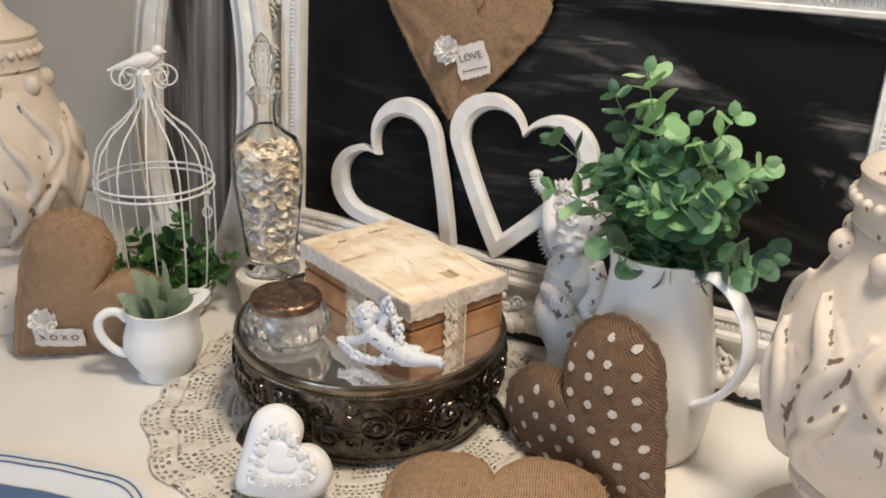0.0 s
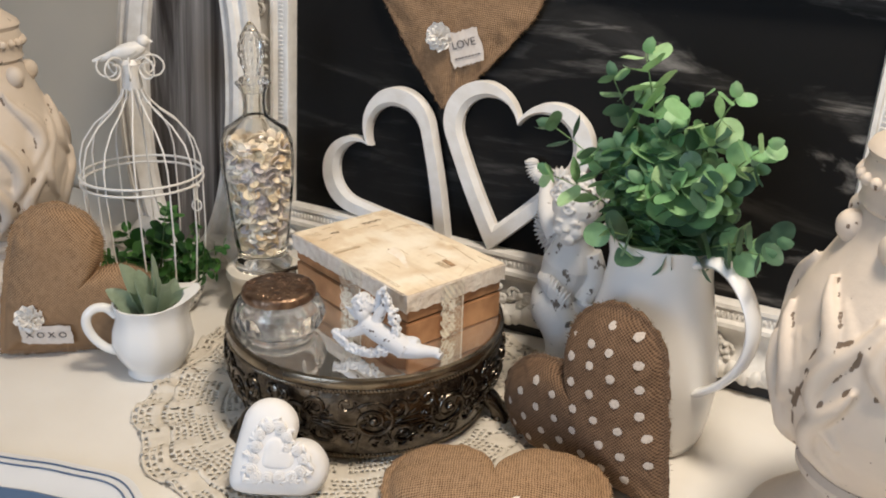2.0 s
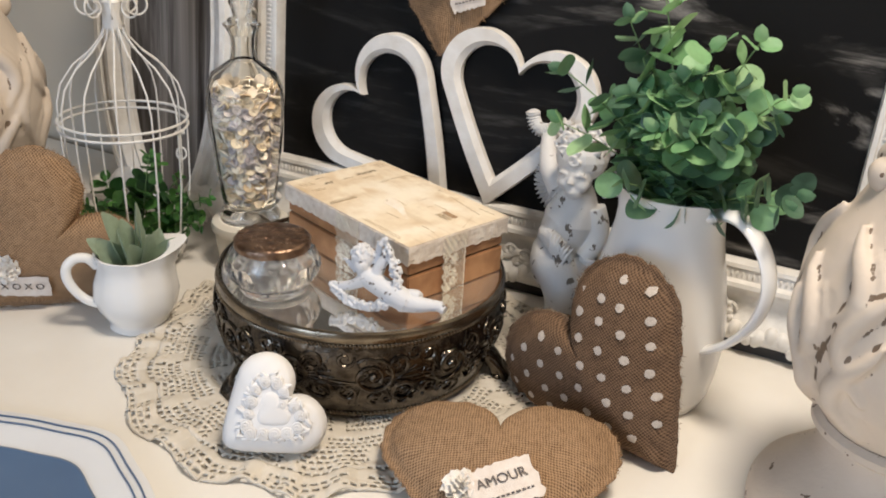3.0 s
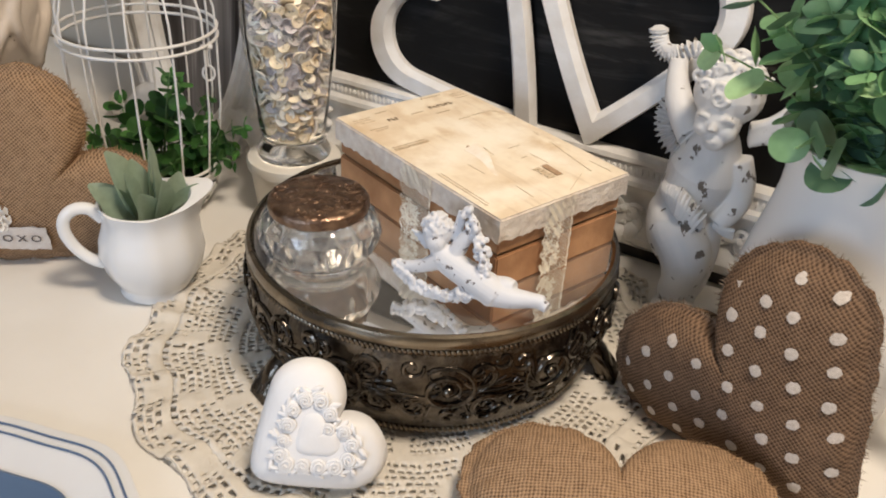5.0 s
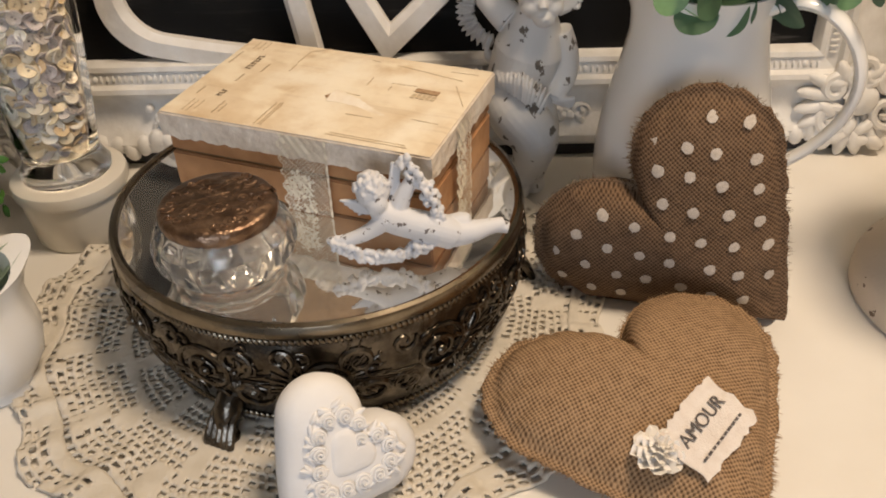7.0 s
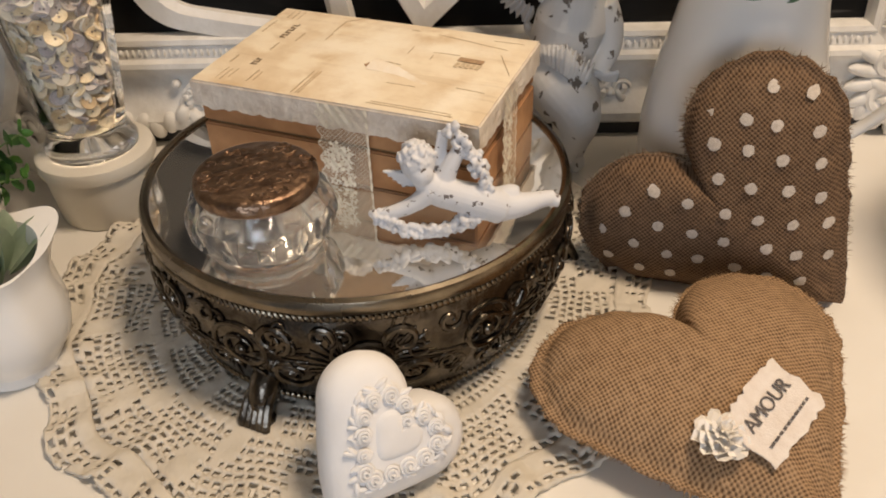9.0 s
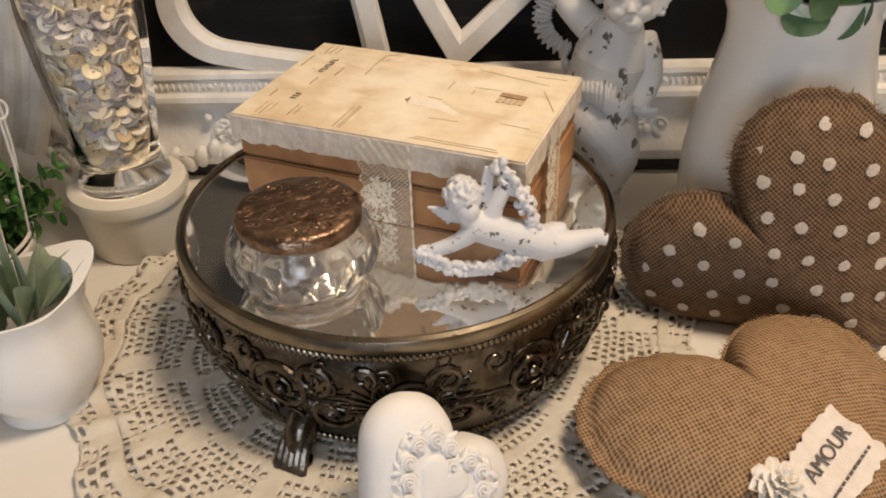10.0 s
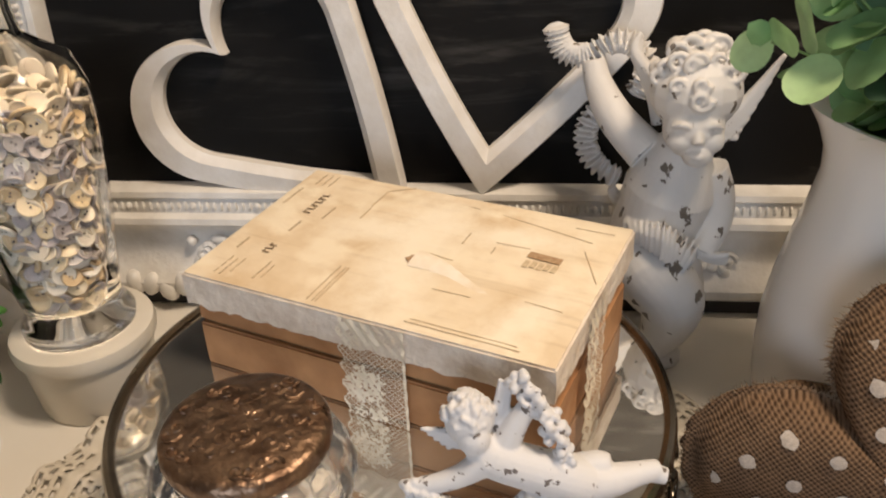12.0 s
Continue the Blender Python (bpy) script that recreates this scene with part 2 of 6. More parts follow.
def glass(name, colour=(1, 1, 1), rough=0.0, bump=0.0, bump_scale=60.0, clear=1.0, ior=1.36):
    mat = bpy.data.materials.new(name)
    mat.use_nodes = True
    nt = mat.node_tree
    bsdf = nt.nodes["Principled BSDF"]
    bsdf.inputs["Base Color"].default_value = (*colour, 1)
    bsdf.inputs["Roughness"].default_value = rough
    bsdf.inputs["IOR"].default_value = ior
    bsdf.inputs["Transmission Weight"].default_value = clear
    if bump:
        tc = nt.nodes.new("ShaderNodeTexCoord")
        nb = nt.nodes.new("ShaderNodeTexNoise")
        nb.inputs["Scale"].default_value = bump_scale
        nt.links.new(tc.outputs["Object"], nb.inputs["Vector"])
        bp = nt.nodes.new("ShaderNodeBump")
        bp.inputs["Strength"].default_value, bp.inputs["Distance"].default_value = bump, 0.001
        nt.links.new(nb.outputs["Fac"], bp.inputs["Height"])
        nt.links.new(bp.outputs[0], bsdf.inputs["Normal"])
    return mat


def chalk(name, base, dust, scale=(3.0, 3.0, 9.0), lo=0.50, hi=0.82, spin=-0.30, veil=0.035, streak=(3.2, 4.0, 46.0), gain=1.25, side=False):
    """Black slate paint with wiped streaks of chalk dust."""
    mat = bpy.data.materials.new(name)
    mat.use_nodes = True
    nt = mat.node_tree
    bsdf = nt.nodes["Principled BSDF"]
    bsdf.inputs["Roughness"].default_value = 0.65
    bsdf.inputs["Specular IOR Level"].default_value = 0.16
    tc = nt.nodes.new("ShaderNodeTexCoord")
    ramps = []
    for size, low, high, turn in ((scale, lo, hi, spin), (streak, 0.50, 0.74, spin)):
        mp = nt.nodes.new("ShaderNodeMapping")
        mp.inputs["Rotation"].default_value = (0, turn, 0)
        mp.inputs["Scale"].default_value = size
        no = nt.nodes.new("ShaderNodeTexNoise")
        no.inputs["Scale"].default_value, no.inputs["Detail"].default_value = 1.0, 9
        no.inputs["Roughness"].default_value, no.inputs["Distortion"].default_value = 0.62, 0.8
        nt.links.new(tc.outputs["Object"], mp.inputs["Vector"])
        nt.links.new(mp.outputs[0], no.inputs["Vector"])
        rp = nt.nodes.new("ShaderNodeValToRGB")
        rp.color_ramp.elements[0].position, rp.color_ramp.elements[1].position = low, high
        nt.links.new(no.outputs["Fac"], rp.inputs["Fac"])
        ramps.append(rp)
    mx = nt.nodes.new("ShaderNodeMath")
    mx.operation = "MULTIPLY"
    nt.links.new(ramps[0].outputs[0], mx.inputs[0])
    nt.links.new(ramps[1].outputs[0], mx.inputs[1])
    ad = nt.nodes.new("ShaderNodeMath")
    ad.operation = "MULTIPLY_ADD"
    ad.use_clamp = True
    ad.inputs[1].default_value = veil
    nt.links.new(ramps[0].outputs[0], ad.inputs[0])
    sc = nt.nodes.new("ShaderNodeMath")
    sc.operation = "MULTIPLY"
    sc.inputs[1].default_value = gain
    nt.links.new(mx.outputs[0], sc.inputs[0])
    nt.links.new(sc.outputs[0], ad.inputs[2])
    if side:
        # one upper corner was wiped less well than the rest
        xyz = nt.nodes.new("ShaderNodeSeparateXYZ")
        nt.links.new(tc.outputs["Object"], xyz.inputs[0])
        up = nt.nodes.new("ShaderNodeMath")
        up.operation = "MULTIPLY_ADD"
        up.inputs[1].default_value = 0.7
        nt.links.new(xyz.outputs[2], up.inputs[0])
        nt.links.new(xyz.outputs[0], up.inputs[2])
        rng_map = nt.nodes.new("ShaderNodeMapRange")
        rng_map.inputs["From Min"].default_value, rng_map.inputs["From Max"].default_value = 0.22, 0.52
        rng_map.inputs["To Min"].default_value, rng_map.inputs["To Max"].default_value = 0.45, 3.4
        nt.links.new(up.outputs[0], rng_map.inputs["Value"])
        nt.links.new(rng_map.outputs[0], sc.inputs[1])
        haze = nt.nodes.new("ShaderNodeMath")
        haze.operation = "MULTIPLY"
        haze.inputs[1].default_value = veil * 1.6
        nt.links.new(rng_map.outputs[0], haze.inputs[0])
        nt.links.new(haze.outputs[0], ad.inputs[1])
    col = nt.nodes.new("ShaderNodeMix")
    col.data_type = "RGBA"
    col.inputs["A"].default_value, col.inputs["B"].default_value = (*base, 1), (*dust, 1)
    nt.links.new(ad.outputs[0], col.inputs["Factor"])
    nt.links.new(col.outputs["Result"], bsdf.inputs["Base Color"])
    return mat


def leaf_material(name, light, dark):
    mat = bpy.data.materials.new(name)
    mat.use_nodes = True
    nt = mat.node_tree
    bsdf = nt.nodes["Principled BSDF"]
    bsdf.inputs["Roughness"].default_value = 0.5
    geo = nt.nodes.new("ShaderNodeNewGeometry")
    ramp = nt.nodes.new("ShaderNodeValToRGB")
    ramp.color_ramp.elements[0].color, ramp.color_ramp.elements[1].color = (*dark, 1), (*light, 1)
    nt.links.new(geo.outputs["Random Per Island"], ramp.inputs["Fac"])
    tc = nt.nodes.new("ShaderNodeTexCoord")
    no = nt.nodes.new("ShaderNodeTexNoise")
    no.inputs["Scale"].default_value = 120
    nt.links.new(tc.outputs["Object"], no.inputs["Vector"])
    hs = nt.nodes.new("ShaderNodeHueSaturation")
    mr = nt.nodes.new("ShaderNodeMapRange")
    mr.inputs["To Min"].default_value, mr.inputs["To Max"].default_value = 0.8, 1.2
    nt.links.new(no.outputs["Fac"], mr.inputs["Value"])
    nt.links.new(mr.outputs[0], hs.inputs["Value"])
    nt.links.new(ramp.outputs[0], hs.inputs["Color"])
    nt.links.new(hs.outputs[0], bsdf.inputs["Base Color"])
    bsdf.inputs["Subsurface Weight"].default_value = 0.0
    tl = nt.nodes.new("ShaderNodeBsdfTranslucent")
    nt.links.new(hs.outputs[0], tl.inputs["Color"])
    ms = nt.nodes.new("ShaderNodeMixShader")
    ms.inputs[0].default_value = 0.25
    nt.links.new(bsdf.outputs[0], ms.inputs[1])
    nt.links.new(tl.outputs[0], ms.inputs[2])
    nt.links.new(ms.outputs[0], nt.nodes["Material Output"].inputs["Surface"])
    return mat


WHITE_PAINT = material("white_paint", (0.80, 0.77, 0.71), 0.42, colour2=(0.74, 0.70, 0.63), scale=9, bump=0.15, bump_scale=120, dist=0.0006)
FRAME_WHITE = material("frame_white", (0.80, 0.78, 0.74), 0.5, colour2=(0.62, 0.59, 0.54), scale=45, mix=0.35, bump=0.4, bump_scale=220, dist=0.0012)
HEART_WHITE = material("heart_white", (0.82, 0.80, 0.77), 0.55, colour2=(0.70, 0.66, 0.60), scale=38, mix=0.35, bump=0.5, bump_scale=120, dist=0.0015)
PLASTER = material("plaster", (0.82, 0.81, 0.80), 0.65, colour2=(0.74, 0.72, 0.70), scale=30, bump=0.25, bump_scale=300, dist=0.0006)
PORCELAIN = material("porcelain", (0.85, 0.835, 0.81), 0.16, colour2=(0.80, 0.78, 0.745), scale=6)
CROCK = material("crock", (0.74, 0.70, 0.61), 0.28, colour2=(0.66, 0.61, 0.52), scale=14)
WIRE = material("wire_white", (0.82, 0.80, 0.76), 0.4, colour2=(0.72, 0.69, 0.64), scale=60)
CHIPPED = chipped("chipped_white", (0.68, 0.66, 0.63), (0.15, 0.125, 0.10), 0.632, 88, stretch=(1, 1, 0.7))
CHIPPED_SMALL = chipped("chipped_white_small", (0.67, 0.67, 0.685), (0.14, 0.12, 0.11), 0.63, 150)
# chips by noise, with the under tone denser in the carved hollows
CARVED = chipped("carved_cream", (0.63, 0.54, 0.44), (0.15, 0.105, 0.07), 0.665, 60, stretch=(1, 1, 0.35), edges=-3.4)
CARVED_PLAIN = chipped("turned_cream", (0.63, 0.54, 0.44), (0.15, 0.10, 0.065), 0.668, 80)
BURLAP = burlap("burlap", (0.395, 0.260, 0.150), (0.105, 0.060, 0.032))
BURLAP_GREY = burlap("burlap_grey", (0.200, 0.127, 0.076), (0.052, 0.030, 0.017))
FIBRE = material("jute_fibre", (0.36, 0.23, 0.12), 0.9, colour2=(0.22, 0.13, 0.06), scale=300)
FIBRE_GREY = material("jute_fibre_grey", (0.26, 0.18, 0.11), 0.9, colour2=(0.15, 0.10, 0.06), scale=300)
DOT_PAINT = material("dot_paint", (0.58, 0.51, 0.44), 0.8, colour2=(0.42, 0.36, 0.30), scale=500, bump=0.5, bump_scale=900, dist=0.0006)
COTTON = material("cotton", (0.70, 0.645, 0.55), 0.9, colour2=(0.60, 0.545, 0.45), scale=60, bump=0.7, bump_scale=900, dist=0.001)
LACE = material("lace", (0.80, 0.73, 0.60), 0.9, colour2=(0.70, 0.62, 0.48), scale=90, bump=0.5, bump_scale=900, dist=0.0005)
LINEN = material("linen_label", (0.76, 0.70, 0.64), 0.9, colour2=(0.66, 0.58, 0.51), scale=120, bump=0.6, bump_scale=700, dist=0.0008)
PETAL = material("petal", (0.88, 0.85, 0.80), 0.85, colour2=(0.82, 0.77, 0.70), scale=160)
INK = material("ink", (0.06, 0.05, 0.05), 0.8, colour2=(0.14, 0.12, 0.11), scale=400)
PRINT = material("print", (0.46, 0.35, 0.22), 0.9, colour2=(0.66, 0.54, 0.37), scale=320)
INK_FADED = material("faded_ink", (0.16, 0.115, 0.075), 0.9, colour2=(0.30, 0.22, 0.14), scale=400)
STAMP = material("stamp_ink", (0.27, 0.15, 0.075), 0.9, colour2=(0.48, 0.34, 0.20), scale=420)
LID_PALE = material("pale_torn_paper", (0.86, 0.81, 0.72), 0.85, colour2=(0.74, 0.62, 0.46), scale=75, bump=0.3, bump_scale=220, dist=0.0006)
PAPER_EDGE = material("torn_paper", (0.80, 0.72, 0.62), 0.9, colour2=(0.62, 0.52, 0.42), scale=85, mix=0.42, bump=1.0, bump_scale=190, dist=0.0022)
KRAFT = material("kraft_board", (0.46, 0.245, 0.110), 0.75, colour2=(0.29, 0.135, 0.055), scale=42, mix=0.45, bump=0.6, bump_scale=130, dist=0.0012)
KRAFT_DARK = material("dark_kraft", (0.22, 0.13, 0.05), 0.6, colour2=(0.10, 0.055, 0.022), scale=60)
METAL = material("aged_metal", (0.17, 0.147, 0.118), 0.23, 1.0, colour2=(0.030, 0.024, 0.019), scale=70, mix=0.55, bump=0.6, bump_scale=150, dist=0.0014)
METAL_RIM = material("rim_metal", (0.30, 0.255, 0.19), 0.25, 1.0, colour2=(0.13, 0.105, 0.075), scale=40, bump=0.2, bump_scale=300, dist=0.0005)
COPPER = material("copper_lid", (0.36, 0.245, 0.165), 0.34, 1.0, colour2=(0.12, 0.07, 0.045), scale=90, mix=0.5, bump=0.9, bump_scale=170, dist=0.0018)
SLATE = chalk("slate", (0.0045, 0.0042, 0.0040), (0.42, 0.40, 0.37), spin=-0.42, streak=(4.0, 4.0, 34.0), side=True)
OVAL_SLATE = chalk("oval_slate", (0.028, 0.022, 0.018), (0.60, 0.56, 0.52), scale=(9.0, 4.0, 1.7), lo=0.40, hi=0.62, spin=0.0, veil=0.55, streak=(70.0, 4.0, 5.0))
BLACK = material("black_backing", (0.012, 0.011, 0.011), 0.6, colour2=(0.02, 0.018, 0.018), scale=40)
WALL = material("wall_paint", (0.60, 0.53, 0.42), 0.8, colour2=(0.55, 0.485, 0.385), scale=4, bump=0.2, bump_scale=150, dist=0.0008)
CEILING = material("ceiling_paint", (0.75, 0.73, 0.68), 0.85, scale=3)
FLOOR = material("floor_wood", (0.22, 0.13, 0.07), 0.5, colour2=(0.15, 0.085, 0.045), scale=8)
GLASS = glass("clear_glass", (0.97, 0.955, 0.91))
GLASS_CUT = glass("cut_glass", (1.0, 0.995, 0.98), 0.015, 0.25, 110, 0.97, 1.47)
EUCALYPTUS = leaf_material("eucalyptus", (0.24, 0.42, 0.20), (0.055, 0.115, 0.075))
EUCALYPTUS_PALE = leaf_material("eucalyptus_pale", (0.46, 0.66, 0.34), (0.20, 0.39, 0.17))
IVY = leaf_material("ivy", (0.12, 0.30, 0.055), (0.018, 0.065, 0.018))
SAGE = leaf_material("sage", (0.42, 0.50, 0.36), (0.24, 0.33, 0.24))
STEM = material("stem", (0.22, 0.34, 0.13), 0.6, colour2=(0.14, 0.22, 0.08), scale=80)
TRAY_BLUE = material("tray_blue", (0.10, 0.155, 0.26), 0.35, colour2=(0.075, 0.12, 0.21), scale=8)
TRAY_WHITE = material("tray_white", (0.70, 0.71, 0.72), 0.3, colour2=(0.64, 0.64, 0.65), scale=10)
BUTTONS = []
for tone in ((0.56, 0.46, 0.31), (0.62, 0.54, 0.42), (0.40, 0.36, 0.34), (0.50, 0.37, 0.22), (0.33, 0.30, 0.31), (0.62, 0.58, 0.51)):
    BUTTONS.append(material("button_plastic", tuple(v * 0.86 for v in tone), 0.42, colour2=tuple(v * 0.85 for v in tone), scale=80))


def mirror_material():
    mat = material("silvered_glass", (0.86, 0.85, 0.82), 0.03, 1.0, colour2=(0.80, 0.78, 0.74), scale=20)
    nt = mat.node_tree
    df = nt.nodes.new("ShaderNodeBsdfDiffuse")
    df.inputs["Color"].default_value = (0.62, 0.60, 0.55, 1)
    ms = nt.nodes.new("ShaderNodeMixShader")
    ms.inputs[0].default_value = 0.10
    nt.links.new(nt.nodes["Principled BSDF"].outputs[0], ms.inputs[1])
    nt.links.new(df.outputs[0], ms.inputs[2])
    nt.links.new(ms.outputs[0], nt.nodes["Material Output"].inputs["Surface"])
    return mat


MIRROR = mirror_material()

# ---- the room ----
def structure(name, vf, mat, label, smooth=False):
    return tagged(put(name, vf, mat, smooth=smooth), label, name.split("_")[0], kind="structure")


structure("floor", block(-2.6, 2.6, -2.8, 0.5, -0.95, -0.85), FLOOR, "brown wooden floor of the room")
structure("ceiling", block(-2.6, 2.6, -2.8, 0.5, 1.70, 1.80), CEILING, "plain white painted ceiling")
structure("wall_north", block(-2.6, 2.6, 0.36, 0.46, -0.85, 1.70), WALL, "grey-beige painted wall behind the sideboard")
structure("wall_east", block(2.5, 2.6, -2.8, 0.36, -0.85, 1.70), WALL, "grey-beige painted side wall")
structure("wall_west", block(-2.6, -2.5, -2.8, 0.36, -0.85, 1.70), WALL, "grey-beige painted side wall")
structure("wall_south", join(
    block(-2.5, -0.75, -2.8, -2.7, -0.85, 1.70), block(0.45, 2.5, -2.8, -2.7, -0.85, 1.70),
    block(-0.75, 0.45, -2.8, -2.7, -0.85, 0.10), block(-0.75, 0.45, -2.8, -2.7, 1.40, 1.70)), WALL, "grey-beige painted wall with a window opening")

# ---- sideboard ----
side = thing("sideboard", pose(0, 0, 0), "white painted wooden sideboard with a smooth top", "sideboard")
part("top", block(-1.15, 1.15, -0.62, 0.345, -0.03, 0.0, 0.006), WHITE_PAINT, side)
part("body", block(-1.10, 1.10, -0.56, 0.33, -0.80, -0.03, 0.004), WHITE_PAINT, side)
for x in (-1.06, 1.06):
    for y in (-0.52, 0.29):
        part("leg", block(x - 0.03, x + 0.03, y - 0.03, y + 0.03, -0.85, -0.80, 0.004), WHITE_PAINT, side)


# ---- chalkboard in its ornate frame ----
def rail(length, profile):
    """A moulding along x with mitred ends; profile: (inward distance from the outer edge, forward depth)."""
    verts, faces = [], []
    k = len(profile)
    for s in (-1, 1):
        for w, d in profile:
            verts.append((s * (length / 2 - w), -d, w))
    for i in range(k):
        j = (i + 1) % k
        faces.append((i, j, j + k, i + k))
    return verts, faces


RAIL_W = 0.100
PROFILE = [(0.0, 0.0), (0.0, 0.016), (0.006, 0.024), (0.014, 0.026), (0.022, 0.020), (0.040, 0.014), (0.058, 0.015), (0.066, 0.020),
           (0.071, 0.026), (0.076, 0.025), (0.079, 0.019), (0.091, 0.017), (0.093, 0.020), (0.098, 0.019), (0.100, 0.012), (0.100, 0.0)]
BX0, BX1, BZ0, BZ1 = -0.301, 0.477, 0.115, 0.477
LEAN = 4.0
board = thing("chalkboard", pose((BX0 + BX1) / 2, 0.250, 0.0, -LEAN), "dusty black chalkboard in an ornate white frame leaning on the wall", "chalkboard")
BW, BH = BX1 - BX0, BZ1 - BZ0
OW, OH = BW + 2 * RAIL_W, BH + 2 * RAIL_W
part("slate_panel", block(-BW / 2 - 0.01, BW / 2 + 0.01, 0.0, 0.008, BZ0 - 0.01, BZ1 + 0.01), SLATE, board, "black slate panel with white chalk smears", smooth=False)
part("backing", block(-OW / 2 + 0.02, OW / 2 - 0.02, 0.0085, 0.02, 0.0, BZ1 + RAIL_W - 0.02), BLACK, board, "black backing board", smooth=False)
part("foot_rail", block(-OW / 2 + 0.03, OW / 2 - 0.03, -0.010, 0.0, 0.0, BZ0 - RAIL_W + 0.018), BLACK, board, "black strip under the frame", smooth=False)
bottom = part("frame_rail", rail(OW, PROFILE), FRAME_WHITE, board, m=pose(0, 0, BZ0 - RAIL_W), flat_angle=30)
part("frame_rail", rail(OW, PROFILE), FRAME_WHITE, board, m=pose(0, 0, BZ1 + RAIL_W, 0, 180, 0), flat_angle=30)
part("frame_rail", rail(OH, PROFILE), FRAME_WHITE, board, m=pose(-BW / 2 - RAIL_W, 0, (BZ0 + BZ1) / 2, 0, 90, 0), flat_angle=30)
part("frame_rail", rail(OH, PROFILE), FRAME_WHITE, board, m=pose(BW / 2 + RAIL_W, 0, (BZ0 + BZ1) / 2, 0, -90, 0), flat_angle=30)


def bead_strip(length, step=0.0062):
    """A pierced bead strip: upright pegs in pairs with gaps."""
    sets = []
    n = int(length / step)
    for i in range(n):
        x = -length / 2 + step * (i + 0.5)
        if i % 9 == 8:
            sets.append(ball((x, 0, 0), 0.0030, 0.0028, 0.0036, 8, 6))
        else:
            sets.append(ball((x, 0, 0), 0.0017, 0.0026, 0.0042, 6, 5))
    return join(*sets)


part("bead_strip", bead_strip(BW + 0.02), FRAME_WHITE, board, m=pose(0, -0.0185, BZ0 - 0.0150))
part("bead_strip", bead_strip(BW + 0.02), FRAME_WHITE, board, m=pose(0, -0.0185, BZ1 + 0.0150))
part("bead_strip", bead_strip(BH + 0.02), FRAME_WHITE, board, m=pose(-BW / 2 - 0.0150, -0.0185, (BZ0 + BZ1) / 2, 0, 90, 0))
part("bead_strip", bead_strip(BH + 0.02), FRAME_WHITE, board, m=pose(BW / 2 + 0.0150, -0.0185, (BZ0 + BZ1) / 2, 0, 90, 0))


def spray(rng, size):
    """A moulded spray of scrolls, petals and berries in the x-z plane, raised towards -y."""
    sets = []
    for k in range(5):
        hand = rng.choice((-1, 1))
        cx, cz = rng.uniform(-size, size), rng.uniform(-0.4, 0.4) * size
        pts = [(cx + px, -0.003, cz + pz) for px, pz in spiral(1.2, size * 0.34, size * 0.05, 18, hand)]
        sets.append(tube(pts, [0.0022 + 0.0018 * i / 18 for i in range(19)], 6))
    for k in range(9):
        a = rng.uniform(0, TAU)
        r = rng.uniform(0.1, 0.95) * size
        x, z = r * math.cos(a) * 1.3, r * math.sin(a) * 0.55
        petal = ball((0, 0, 0), 0.0085, 0.0036, 0.0044, 10, 6)
        sets.append(moved(petal, pose(x, -0.003, z, 0, rng.uniform(0, 180), 0)))
    for k in range(7):
        x, z = rng.uniform(-1.1, 1.1) * size, rng.uniform(-0.55, 0.55) * size
        sets.append(ball((x, -0.004, z), rng.uniform(0.003, 0.0055), None, None, 10, 7))
    return join(*sets)


def shell_corner(rng):
    """A large moulded corner: a fan of lobes, thick scrolls and leaves."""
    sets = []
    for i in range(9):
        a = radians(200 + i * 17.5)
        d = pose(0.043 * math.cos(a), -0.004, 0.043 * math.sin(a), 0, -math.degrees(a), 0)
        sets.append(moved(ball((0, 0, 0), 0.024, 0.009, 0.0075, 12, 8), d))
    for i in range(5):
        a = radians(20 + 60 * i)
        pts = [(0.032 * math.cos(a) + px, -0.010, 0.032 * math.sin(a) + pz) for px, pz in spiral(1.3, 0.018, 0.004, 22, 1 if i % 2 else -1)]
        sets.append(tube(pts, 0.0048, 7))
    for i in range(16):
        a, r = rng.uniform(0, TAU), rng.uniform(0.012, 0.058)
        sets.append(moved(ball((0, 0, 0), 0.013, 0.007, 0.007, 10, 7), pose(r * math.cos(a), -0.009, r * math.sin(a), 0, rng.uniform(0, 180), 0)))
    sets.append(ball((0, -0.010, 0), 0.017, 0.010, 0.017, 14, 9))
    return join(*sets)


rng = random.Random(4)
ZR = BZ0 - 0.060
for x in (-0.27, -0.15, 0.0, 0.13, 0.26):
    tagged(part("moulded_spray", spray(rng, 0.028), FRAME_WHITE, board, m=pose(x, -0.015, ZR)), kind="stuff")
for z in (0.22, 0.33, 0.43):
    for s in (-1, 1):
        tagged(part("moulded_spray", spray(rng, 0.030), FRAME_WHITE, board, m=pose(s * (BW / 2 + 0.055), -0.015, z, 0, 90, 0)), kind="stuff")
for sx in (-1, 1):
    for z in (BZ0 - 0.052, BZ1 + 0.052):
        part("shell_corner", shell_corner(rng), FRAME_WHITE, board, m=pose(sx * (BW / 2 + 0.052), -0.018, z, 0, 45 * sx, 0))["kind"] = "stuff"
